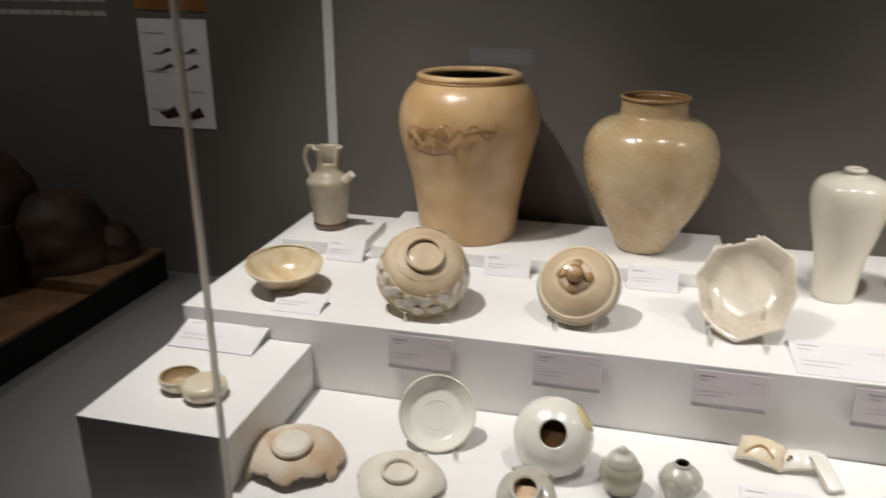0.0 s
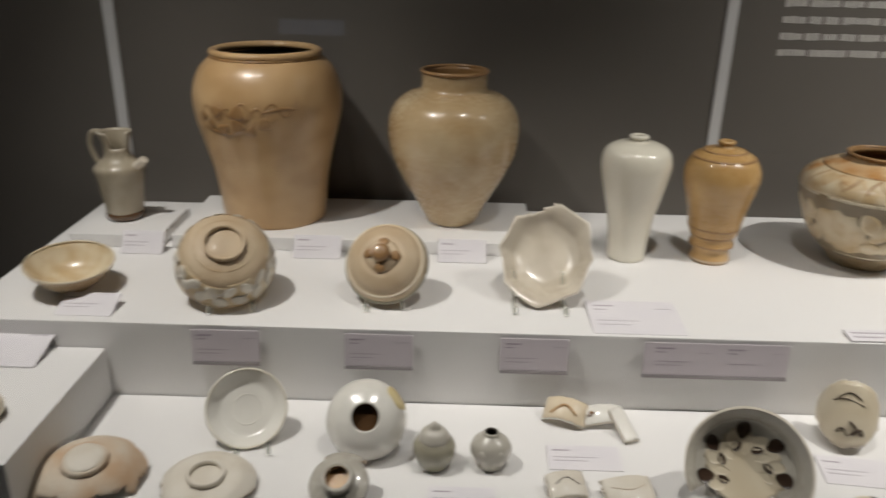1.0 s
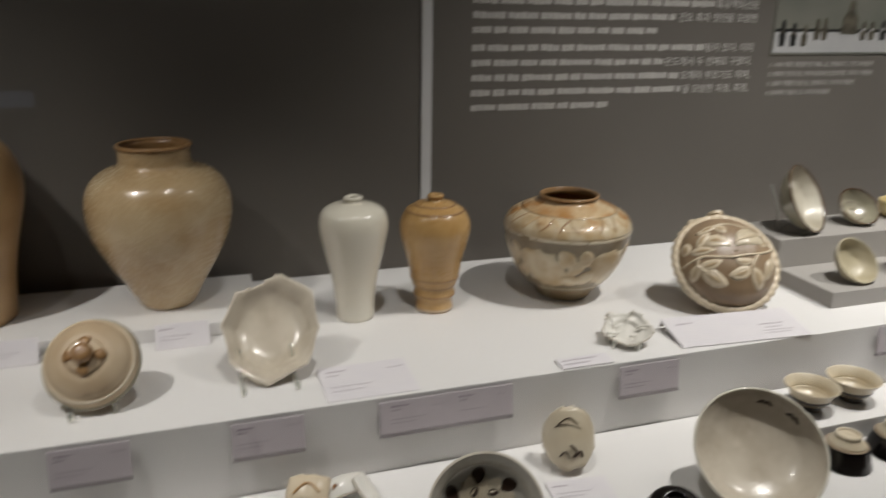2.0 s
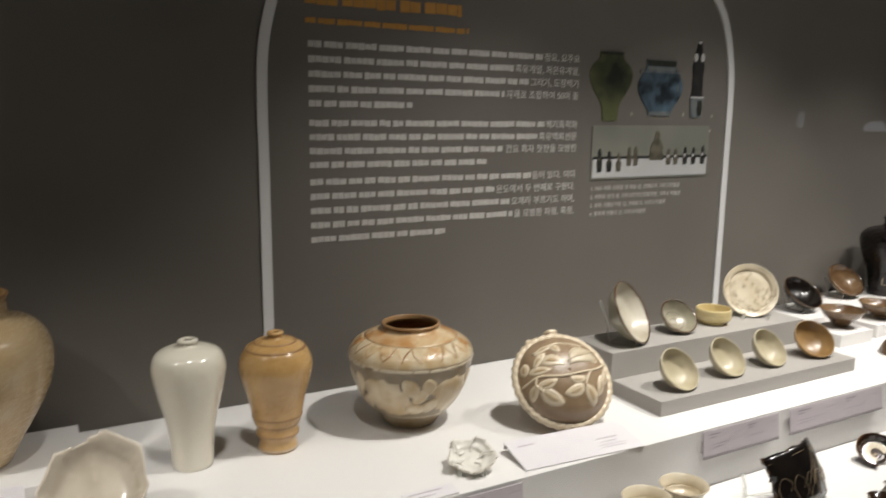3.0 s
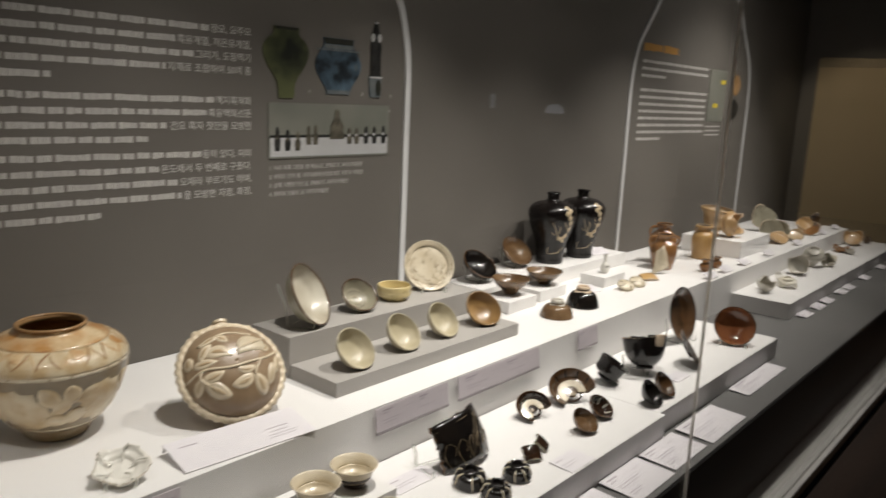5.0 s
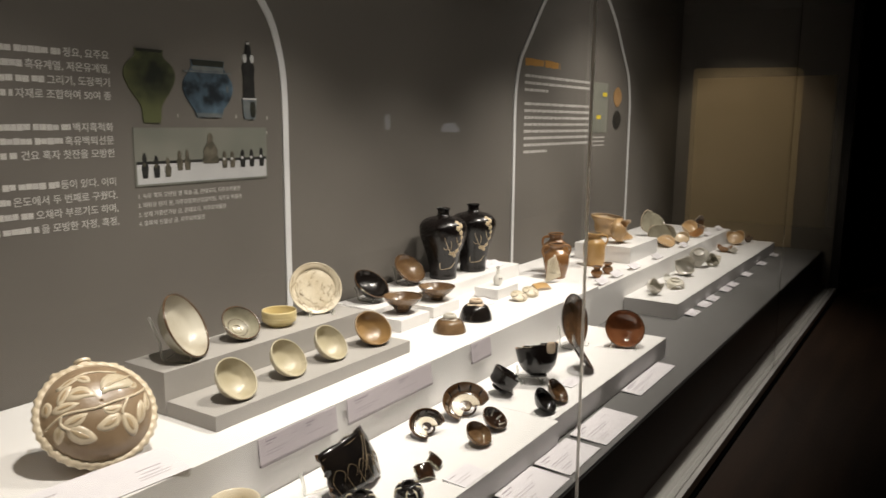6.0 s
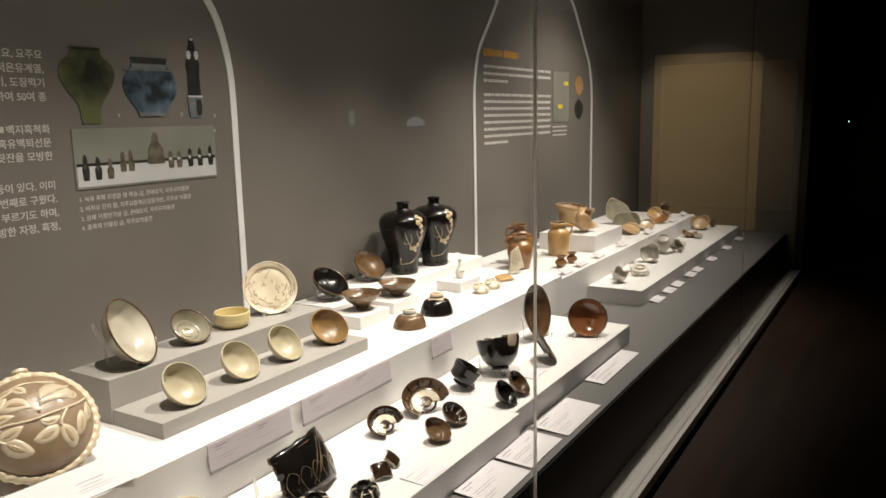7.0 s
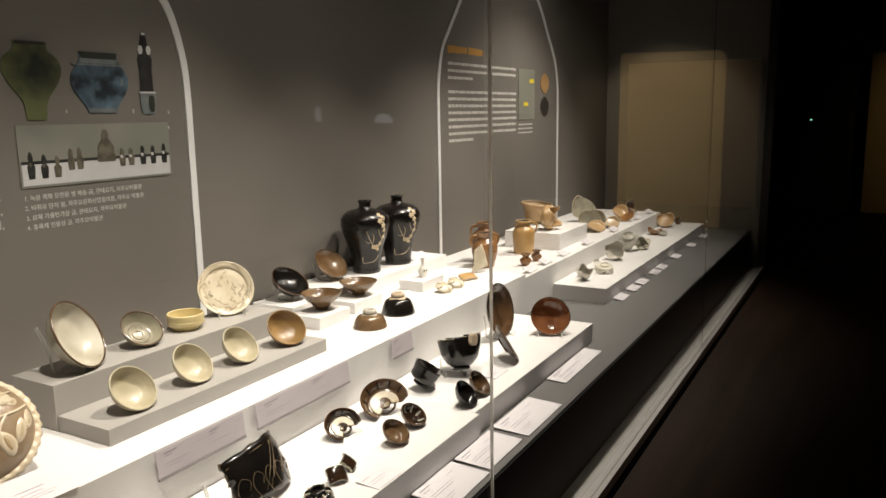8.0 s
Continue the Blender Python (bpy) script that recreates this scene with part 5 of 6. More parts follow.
def slab_sherd(name, label, p, az, el, w, h, bend, mat, edge, strokes, ink, seed, th=0.008, outline=None):
    """A curved sherd: a wall piece bent round a vertical axis, with broken edges and painted or incised lines."""
    root = thing(name, label, "sherd")
    rng = random.Random(seed)
    n = 12
    bm = bmesh.new()
    grids = [[], []]
    for i in range(n + 1):
        for s in (0, 1):
            row = []
            for j in range(n + 1):
                x, y = (j / n - 0.5), (i / n - 0.5)
                if outline:
                    x, y = outline(x, y)
                if i in (0, n) or j in (0, n):
                    x, y = x + rng.uniform(-0.025, 0.025), y + rng.uniform(-0.025, 0.025)
                row.append(bm.verts.new((x * w, y * h, -bend * ((2 * x) ** 2) + 0.25 * bend * (1 - (2 * y) ** 2) - s * th)))
            grids[s].append(row)
    a, c = grids
    for i in range(n):
        for j in range(n):
            f = bm.faces.new((a[i][j], a[i][j + 1], a[i + 1][j + 1], a[i + 1][j]))
            g = bm.faces.new((c[i][j], c[i + 1][j], c[i + 1][j + 1], c[i][j + 1]))
            f.smooth = g.smooth = True
    rim = [(0, j) for j in range(n)] + [(i, n) for i in range(n)] + [(n, j) for j in range(n, 0, -1)] + [(i, 0) for i in range(n, 0, -1)]
    for k in range(len(rim)):
        (i, j), (q, r) = rim[k], rim[(k + 1) % len(rim)]
        f = bm.faces.new((a[q][r], a[i][j], c[i][j], c[q][r]))
        f.material_index = 1
    part("body", bm, (mat, edge), root)
    for pts, width in strokes:
        line = []
        for x, y in pts:
            if outline:
                x, y = outline(x, y)
            line.append((x * w, y * h, -bend * ((2 * x) ** 2) + 0.25 * bend * (1 - (2 * y) ** 2) + 0.0004))
        part("drawn_line", tube(line, width / 2, 6, 0.4), ink, root)
    m = Matrix.Rotation(radians(az + 90), 4, "Z") @ Matrix.Rotation(radians(90 - el), 4, "X")
    root.matrix_basis = m
    lows = np.array([(m @ v.co)[:] for ob in root.children for v in ob.data.vertices])
    foot = lows[lows[:, 2] < lows[:, 2].min() + 0.003].mean(0)
    root.matrix_basis = Matrix.Translation((p[0] - foot[0], p[1] - foot[1], p[2] - lows[:, 2].min())) @ m
    return root


diamond = [([(-0.4, -0.4 + 0.2 * k), (0.0, -0.2 + 0.2 * k), (0.4, 0.0 + 0.2 * k)], 0.003) for k in range(4)] + [([(0.4, -0.4 + 0.2 * k), (0.0, -0.2 + 0.2 * k), (-0.4, 0.0 + 0.2 * k)], 0.003) for k in range(4)]
slab_sherd("sherd", "tall cream sherd with a brown lattice pattern", (4.09, 1.73, U + 0.001), -125, 15, 0.08, 0.118, 0.01, CREAM, CLAY, diamond, DARK_PAINT, 3, outline=lambda x, y: (x * (0.9 - 0.6 * y), y + 0.25 * x))
slab_sherd("sherd", "small amber edged cream sherd", (3.93, 1.66, U + 0.001), -120, 70, 0.09, 0.05, 0.006, CARAMEL, CLAY, (), DARK_PAINT, 5)

# ---- end decks ----
def handled_jar(p, r, h, mat, label, handles, seed, neck=0.5):
    root = thing("jar", label, "jar")
    full = [(0, 0.004), (r * 0.86, 0.0), (r * 0.93, 0.006), (r * 0.97, h * 0.3), (r, h * 0.58), (r * 0.93, h * 0.72), (r * 0.66, h * 0.82), (r * 0.58, h * 0.88), (r * 0.66, h)]
    t = Turned(full if neck > 0.55 else [(0, 0.004), (r * 0.68, 0.0), (r * 0.74, 0.006), (r * 0.9, h * 0.25), (r, h * 0.5), (r * 0.9, h * 0.7), (r * (neck + 0.08), h * 0.82), (r * neck, h * 0.88), (r * (neck + 0.12), h)], 34, 0.01, seed)
    part("body", t.shell(0.005, 44), (mat, SHADED_IN, mat), root)
    part("lip", loop_ring(r * (neck + 0.1), h - 0.003, 0.005, 36), mat, root)
    for s in handles:
        a = radians(s)
        c, d = math.cos(a), math.sin(a)
        part("handle", tube([(c * r * 0.6, d * r * 0.6, h * 0.93), (c * r * 1.05, d * r * 1.05, h * 0.92), (c * r * 1.2, d * r * 1.2, h * 0.8), (c * r * 1.0, d * r * 1.0, h * 0.62)], 0.008, 8, 0.6), mat, root)
    settle(root, p)


handled_jar((4.52, 1.87, ED + 0.001), 0.076, 0.20, AMBER, "brown amber jar with loop handles", (140, -40), 4, 0.5)
handled_jar((4.68, 1.95, ED + 0.001), 0.082, 0.235, AMBER, "tall amber glazed ewer", (150,), 6, 0.45)
handled_jar((5.02, 1.84, ED + 0.001), 0.07, 0.207, CARAMEL, "plain tan jar with small lugs and a short neck", (60, -60), 8, 0.6)
for x, y, s in ((4.645, 1.665, 1.0), (4.80, 1.66, 0.95)):
    root = thing("miniature_jar", "small brown jar with a flared mouth", "jar", "miniature jars")
    t = Turned([(0, 0.002), (0.018, 0), (0.022, 0.006), (0.034, 0.024), (0.03, 0.042), (0.018, 0.05), (0.03, 0.068)], 24)
    part("body", t.shell(0.003, 30), (AMBER, SHADED_IN, AMBER), root)
    part("lip", loop_ring(0.029, 0.067, 0.003, 30), AMBER, root)
    settle(root, (x, y, ED + 0.001))
    root.scale = (s, s, s)
b, t = bowl("bowl_fragment", "tan bowl fragment lying on its side", 0.075, 0.13, (TAN, TAN, CLAY), 0.7, 0, 0.9, 0.007, keep=lambda u, v: v < 0.8 + 0.12 * math.sin(3 * u), jag=0.2, category="sherd")
settle(b, (5.34, 1.79, ED + 0.108), -88, 8)
b, t = bowl("bowl_fragment", "tan jar neck fragment with flared rim", 0.105, 0.14, (TAN, STRAW, CLAY), 0.5, -0.1, 0.0, 0.007, jag=0.1, category="sherd", seed=9)
settle(b, (5.58, 1.95, ED + 0.108), -90, 84)
for x, y, r, h, az, el, m in ((6.08, 1.77, 0.115, 0.05, -140, 14, CELADON_DARK), (6.5, 1.92, 0.14, 0.05, -118, 4, CELADON_DARK), (6.03, 1.66, 0.10, 0.04, -110, 65, TAN), (6.25, 1.63, 0.08, 0.04, -140, 60, STRAW), (6.77, 1.70, 0.09, 0.06, -120, 50, TAN), (7.1, 1.74, 0.07, 0.09, -100, 40, BROWN), (6.62, 1.65, 0.07, 0.04, -200, 50, AMBER)):
    b, t = bowl("bowl_fragment", "broken glazed bowl fragment on the end deck", r, h, (m, m, CLAY), 0.4, 0, 0.5, 0.005, keep=lambda u, v: v < 0.75 + 0.2 * math.sin(2 * u + r * 40), jag=0.25, category="sherd", group="end deck fragments", seed=int(x * 7))
    settle(b, (x, y, ED + 0.001), az, el)
for x, y, r, h, az, el, m in ((4.92, 1.40, 0.045, 0.08, -140, 55, GREYWARE), (5.0, 1.44, 0.04, 0.05, -60, 30, WHITE_GLAZE), (5.12, 1.37, 0.06, 0.05, 20, -75, IVORY), (5.27, 1.40, 0.05, 0.03, -120, 60, WHITE_GLAZE), (5.6, 1.42, 0.075, 0.08, -150, 40, GREYWARE), (5.95, 1.43, 0.08, 0.09, 10, -50, GREYWARE), (6.06, 1.36, 0.05, 0.06, -160, 30, CELADON_DARK), (6.11, 1.34, 0.04, 0.04, -90, 80, WHITE_GLAZE), (6.3, 1.38, 0.045, 0.04, -90, 70, IVORY), (6.79, 1.43, 0.065, 0.05, -90, 86, AMBER), (6.75, 1.36, 0.04, 0.04, -90, 80, GREYWARE), (7.2, 1.46, 0.08, 0.06, -170, 40, TAN), (7.43, 1.40, 0.037, 0.06, -90, 88, BROWN)):
    b, t = bowl("cup_fragment", "small pale or brown pottery fragment on the low deck", r, h, (m, m, CLAY_PALE), 0.45, 0, 0.7, 0.004, keep=lambda u, v: v < 0.82 + 0.16 * math.sin(3 * u + r * 90), jag=0.2, category="sherd", group="low deck fragments", seed=int(x * 9), segs=36)
    settle(b, (x, y, LOW + 0.001), az, el)

# ---- white box and lower deck, pale wares ----
root = thing("shell_dish", "double shell-shaped cream dish, one half a lidded lobe", "dish")
t = Turned([(0, 0.003), (0.026, 0), (0.036, 0.008), (0.041, 0.022), (0.04, 0.03)], 16, 0.01)
part("open_lobe", t.shell(0.004, 36), (CREAM, STRAW, CREAM), root)
k = Turned([(0, 0.003), (0.03, 0), (0.042, 0.008), (0.045, 0.024), (0.035, 0.034), (0, 0.037)], 18, 0.015)
ob = part("closed_lobe", k.shell(0.003, 36), (CREAM, CREAM, CREAM), root)
ob.data.transform(pose(0.066, -0.012, 0))
settle(root, (-0.78, 1.215, 0.596), spin=-4)

b, t = bowl("bowl_fragment", "upturned pale clay bowl base with broken edge", 0.1, 0.05, (WARM_CLAY, GREYWARE, CLAY), 0.36, 0, 0.3, 0.007, keep=lambda u, v: v < (0.95 if not 3.6 < u < 5.6 else 0.72) + 0.05 * math.sin(7 * u), jag=0.3, category="sherd")
part("foot_disc", Turned([(0, -0.006), (0.022, -0.005), (0.03, -0.004), (0.035, 0.0), (0.037, 0.01)], 12, 0.03).shell(0.002, 36), (BASE_WHITE,) * 3, b, "chalky raised foot disc")
settle(b, (-0.54, 1.135, LOW + 0.001), 110, -80, 100)
b, t = bowl("bowl_fragment", "upturned grey-white bowl base with low foot", 0.088, 0.034, (BASE_WHITE, GREYWARE, CLAY), 0.34, 0, 0.5, 0.006, keep=lambda u, v: v < 0.9 + 0.08 * math.sin(3 * u), jag=0.2, category="sherd", ring=BASE_WHITE)
settle(b, (-0.33, 1.09, LOW + 0.001), 110, -84)
b, t = bowl("plate", "ivory glazed shallow plate tilted on its edge", 0.078, 0.036, (IVORY, WHITE_GLAZE, IVORY), 0.36, 0, 0.4, 0.004, rim=IVORY)
part("centre_ring", loop_ring(0.03, 0.0125, 0.0012, 40), WHITE_GLAZE, b)
settle(b, (-0.292, 1.295, LOW + 0.003), -76, 40)
stand(-0.29, 1.315, LOW, -75, 0.06, 0.04)

root = thing("jar_shoulder", "white glazed domed jar shoulder with a dark round mouth", "sherd")
t = Turned([(0.026, 0.062), (0.032, 0.06), (0.055, 0.048), (0.074, 0.02), (0.077, 0.0)][::-1], 26, 0.01, 2)
part("body", t.shell(0.006, 48, lambda u, v: not (v < 0.2 and 1.75 < u < 2.6), jag=0.12), (WHITE_GLAZE, SHADED_IN, CLAY_PALE), root)
part("clay_patch", t.patch(2.15, 0.22, blossom(0.032, 4, 20, 0.12), 0.001), YELLOW, root, "bare yellow clay patch")
# flat brown disc stands for the shaded depth behind the mouth
bm = bmesh.new()
bmesh.ops.create_circle(bm, cap_ends=True, radius=0.03, segments=32, matrix=pose(0, 0, 0.045))
part("hollow", bm, BROWN, root, "brown disc for the shaded hollow inside")
settle(root, (-0.062, 1.265, LOW + 0.001), -86, 38)

root = thing("spout_fragment", "grey-white sherd with a brown round spout mouth", "sherd")
t = Turned([(0.065, 0.0), (0.06, 0.025), (0.04, 0.04), (0.026, 0.045), (0.024, 0.062)], 20, 0.02, 2)
part("body", t.shell(0.006, 40, lambda u, v: v > 0.45 or abs(math.sin(u)) < 0.55, jag=0.2), (GREYWARE, BROWN, CLAY), root)
part("mouth", loop_ring(0.024, 0.06, 0.004, 32), GREYWARE, root)
# flat rusty brown disc added to close the spout's hollow
bm = bmesh.new()
bmesh.ops.create_circle(bm, cap_ends=True, radius=0.0225, segments=32, matrix=pose(0, 0, 0.046))
part("hollow", bm, RUSTY, root, "rusty brown disc that closes the hollow")
settle(root, (-0.095, 1.09, LOW + 0.001), -95, 62)
root.scale = (1.0, 1.0, 0.9)

root = thing("lidded_jar", "tiny olive grey lidded jar with a pointed knob", "jar")
t = Turned([(0, 0.003), (0.026, 0), (0.03, 0.006), (0.04, 0.03), (0.038, 0.048), (0.026, 0.06)], 22, 0.006)
part("body", t.shell(0.003, 36), (CELADON_DARK, SHADED_IN, CELADON_DARK), root)
k = Turned([(0.029, 0.057), (0.029, 0.062), (0.022, 0.074), (0.011, 0.08), (0.009, 0.086), (0.004, 0.092), (0, 0.093)], 18)
part("lid", k.shell(0.002, 32), (GREYWARE, GREYWARE, GREYWARE), root)
settle(root, (0.068, 1.265, LOW + 0.001))
root = thing("miniature_jar", "tiny mottled grey jar with an open dark mouth", "jar")
t = Turned([(0, 0.003), (0.024, 0), (0.028, 0.006), (0.037, 0.03), (0.034, 0.05), (0.018, 0.064), (0.013, 0.066), (0.014, 0.072)], 24, 0.01)
part("body", t.shell(0.003, 36), (GREYWARE, SHADED_IN, GREYWARE), root)
for k in range(6):
    part("petal", t.patch(TAU * k / 6, 0.55, leaf(0.03, 0.02), 0.0012), GREYWARE, root)
settle(root, (0.174, 1.27, LOW + 0.001))

slab_sherd("sherd", "small folded white sherd with a pinkish inside", (0.325, 1.40, LOW + 0.001), -110, 58, 0.085, 0.05, 0.018, BEIGE, WHITE_GLAZE, [([(-0.3, -0.3), (0.0, 0.1), (0.3, -0.2)], 0.012)], RUSTY, 11)
slab_sherd("sherd", "bent white glazed sherd with an amber drop", (0.41, 1.40, LOW + 0.001), -80, 60, 0.085, 0.04, 0.012, WHITE_GLAZE, CLAY_PALE, [([(-0.35, -0.1), (-0.3, 0.1), (-0.25, 0.0)], 0.012)], AMBER, 12)
slab_sherd("sherd", "narrow white glazed sherd", (0.455, 1.345, LOW + 0.001), -70, 68, 0.03, 0.08, 0.004, WHITE_GLAZE, CLAY_PALE, (), AMBER, 13)
slab_sherd("sherd", "pale sherd lying on the low deck", (0.31, 1.17, LOW + 0.001), -80, 70, 0.07, 0.05, 0.01, BASE_WHITE, CLAY_PALE, [([(-0.3, 0), (0, 0.2), (0.3, -0.1)], 0.004)], DARK_PAINT, 14)
slab_sherd("sherd", "cream sherd with faint lines lying on the low deck", (0.42, 1.165, LOW + 0.001), -80, 70, 0.09, 0.05, 0.01, BASE_WHITE, CLAY_PALE, [([(-0.35, 0.1), (0, -0.1), (0.35, 0.1)], 0.003)], CLAY, 15)

b, t = bowl("painted_bowl", "grey half bowl painted inside with dark flower heads", 0.108, 0.06, (GREYWARE, GREYWARE, CLAY_PALE), 0.45, 0, 0.6, 0.006, keep=lambda u, v: not (2.15 < u < 4.1 and v > 0.45), jag=0.12, rim=None)
part("medallion", t.shell(0.0066, 48, lambda u, v: v < 0.50 + 0.03 * math.sin(6 * u) and not (2.15 < u < 4.1 and v > 0.45)), (GREYWARE, CREAM, CREAM), b, "cream inner medallion")
for k in range(7):
    u = TAU * k / 7
    if 1.9 < u < 4.3:
        continue
    part("painted_petal", t.patch(u + 0.1, 0.52, leaf(0.036, 0.026), -0.0072, 0.3, 0.0004), DARK_PAINT, b, "dark painted petal")
    part("painted_petal", t.patch(u + 0.4, 0.3, leaf(0.022, 0.014), -0.0076, 0.9, 0.0004), DARK_PAINT, b, "dark painted petal")
    part("slip_petal", t.patch(u + 0.45, 0.4, leaf(0.034, 0.022), -0.0074, 0.3, 0.0004), CREAM, b)
    part("slip_petal", t.patch(u, 0.28, leaf(0.03, 0.016), -0.0069, 0.3, 0.0004), CREAM, b)
settle(b, (0.615, 1.175, LOW + 0.001), -103, 36, 180)

def pillow_outline(x, y):
    return x * math.sqrt(1 - 2 * y * y), y * math.sqrt(1 - 2 * x * x)


slab_sherd("figure_plaque", "oval cream clay plaque with dark painted marks", (0.875, 1.355, LOW + 0.001), -112, 28, 0.112, 0.132, 0.03, CREAM, CLAY_PALE,
           [([(-0.25, 0.22), (-0.05, 0.32), (0.15, 0.24)], 0.006), ([(-0.3, 0.18), (-0.1, 0.22), (0.2, 0.16)], 0.005), ([(0.0, -0.1), (0.12, -0.2), (0.05, -0.3)], 0.012), ([(-0.2, -0.3), (-0.1, -0.22), (0.0, -0.32)], 0.009), ([(0.1, -0.28), (0.2, -0.2), (0.25, -0.3)], 0.01)], DARK_PAINT, 16, 0.03, pillow_outline)
b, t = bowl("bowl_fragment", "oval black glazed bowl fragment with a wet shine", 0.062, 0.045, (TENMOKU, TENMOKU, CLAY), 0.4, 0, 0.7, 0.005, category="sherd")
settle(b, (0.955, 1.085, LOW + 0.001), 55, -72)
b, t = bowl("bowl_fragment", "upturned cream fragment with painted dashes", 0.05, 0.035, (CREAM, CREAM, CLAY), 0.4, 0, 0.7, 0.005, category="sherd")
for k in range(4):
    part("painted_dash", t.stroke([(TAU + 1.4 * k, 0.55), (TAU + 1.4 * k + 0.3, 0.62), (TAU + 1.4 * k + 0.6, 0.56)], 0.006, 0.001), DARK_PAINT, b)
settle(b, (0.79, 1.085, LOW + 0.001), 55, -75)
b, t = bowl("large_bowl", "large pale celadon bowl with small dark painted characters inside", 0.132, 0.068, (CELADON_DARK, LEAF_GLAZE, BROWN), 0.34, 0, 0.5, 0.005, rim=IVORY, segs=64)
for u0 in (2.2, 2.75):
    for k in range(5):
        part("painted_mark", t.stroke([(TAU + u0 + 0.05 * k, 0.80 + 0.03 * (k % 2)), (TAU + u0 + 0.05 * k + 0.06, 0.805 + 0.03 * (k % 2)), (TAU + u0 + 0.05 * k + 0.09, 0.80 + 0.03 * (k % 2))], 0.006, -0.0058), DARK_PAINT, b, "small dark brush mark")
settle(b, (1.185, 1.125, LOW + 0.001), -114, 48)


def footed_cup(p, lab):
    root = thing("cup", lab, "cup", "cups on a box")
    t = Turned([(0, 0.003), (0.026, 0), (0.03, 0.004), (0.03, 0.014), (0.044, 0.024), (0.05, 0.042), (0.062, 0.058)], 24, 0.006)
    part("body", t.shell(0.003, 44, lambda u, v: v > 0.72), (CREAM, CREAM, CREAM), root, "cream upper half and inside")
    part("dark_base", t.shell(0.003, 44, lambda u, v: v <= 0.72), (BLACK_RIM, CREAM, CREAM), root, "black glazed lower half")
    part("band", t.stroke([(TAU * i / 30 + 0.01, 0.55) for i in range(1, 31)], 0.004, 0.001, False), CREAM, root, "pale ring")
    settle(root, p)


footed_cup((1.5, 1.35, LOW + 0.051), "cream cup with a black glazed base")
footed_cup((1.63, 1.355, LOW + 0.051), "cream cup with a ringed black base")
for x, y in ((1.47, 1.205), (1.61, 1.205)):
    root = thing("inverted_cup", "upturned cup, cream foot above black glaze", "cup", "upturned cups")
    t = Turned([(0, 0.064), (0.022, 0.066), (0.026, 0.062), (0.04, 0.046), (0.05, 0.024), (0.058, 0.0)][::-1], 24, 0.006)
    part("black_band", t.shell(0.003, 44, lambda u, v: v < 0.5), (TENMOKU, TENMOKU, TENMOKU), root, "black glazed band")
    part("body", t.shell(0.003, 44, lambda u, v: v >= 0.5), (CREAM, CREAM, CREAM), root)
    part("foot_ring", loop_ring(0.023, 0.066, 0.004, 32, 1.2), CREAM, root)
    part("ring", loop_ring(0.042, 0.045, 0.0015, 40), CLAY, root)
    settle(root, (x, y, LOW + 0.001))

# ---- lower deck: dark sherds ----
curls = []
for k in range(5):
    x0 = -0.4 + 0.2 * k
    curls.append(([(x0, -0.45), (x0 - 0.06, -0.2), (x0 + 0.02, 0.0), (x0 + 0.12, -0.1), (x0 + 0.08, -0.25)], 0.0026))
curls += [([(-0.1, -0.4), (0.1, 0.0), (0.3, 0.35)], 0.0026), ([(-0.02, -0.4), (0.18, 0.0), (0.38, 0.35)], 0.0026), ([(-0.48, 0.36), (0.0, 0.38), (0.48, 0.36)], 0.003)]
slab_sherd("carved_sherd", "large black glazed sherd with pale incised scrolls", (1.905, 1.285, LOW + 0.001), -92, 30, 0.195, 0.142, 0.034, TENMOKU, BROWN, curls, GLAZE_LINE, 31, 0.009, lambda x, y: (x, y + 0.18 * x * (1 if y > 0 else 0.2)))
stand(1.93, 1.33, LOW + 0.001, -104, 0.1, 0.06)
for x, y, s, az in ((1.885, 1.175, 0.85, 40), (2.01, 1.12, 0.75, 20), (1.90, 1.08, 0.75, 60)):
    b, t = bowl("ribbed_sherd", "ribbed black and cream striped sherd", 0.055 * s, 0.05 * s, (TENMOKU, BROWN, CLAY), 0.4, 0, 0.7, 0.005, category="sherd", group="ribbed sherds")
    for k in range(15):
        part("rib", t.stroke([(TAU + 0.42 * k, 0.3), (TAU + 0.42 * k + 0.02, 0.6), (TAU + 0.42 * k, 0.95)], 0.004, 0.0025), CREAM if k % 2 else TENMOKU, b)
    settle(b, (x, y, LOW + 0.001), az, -78, 40)
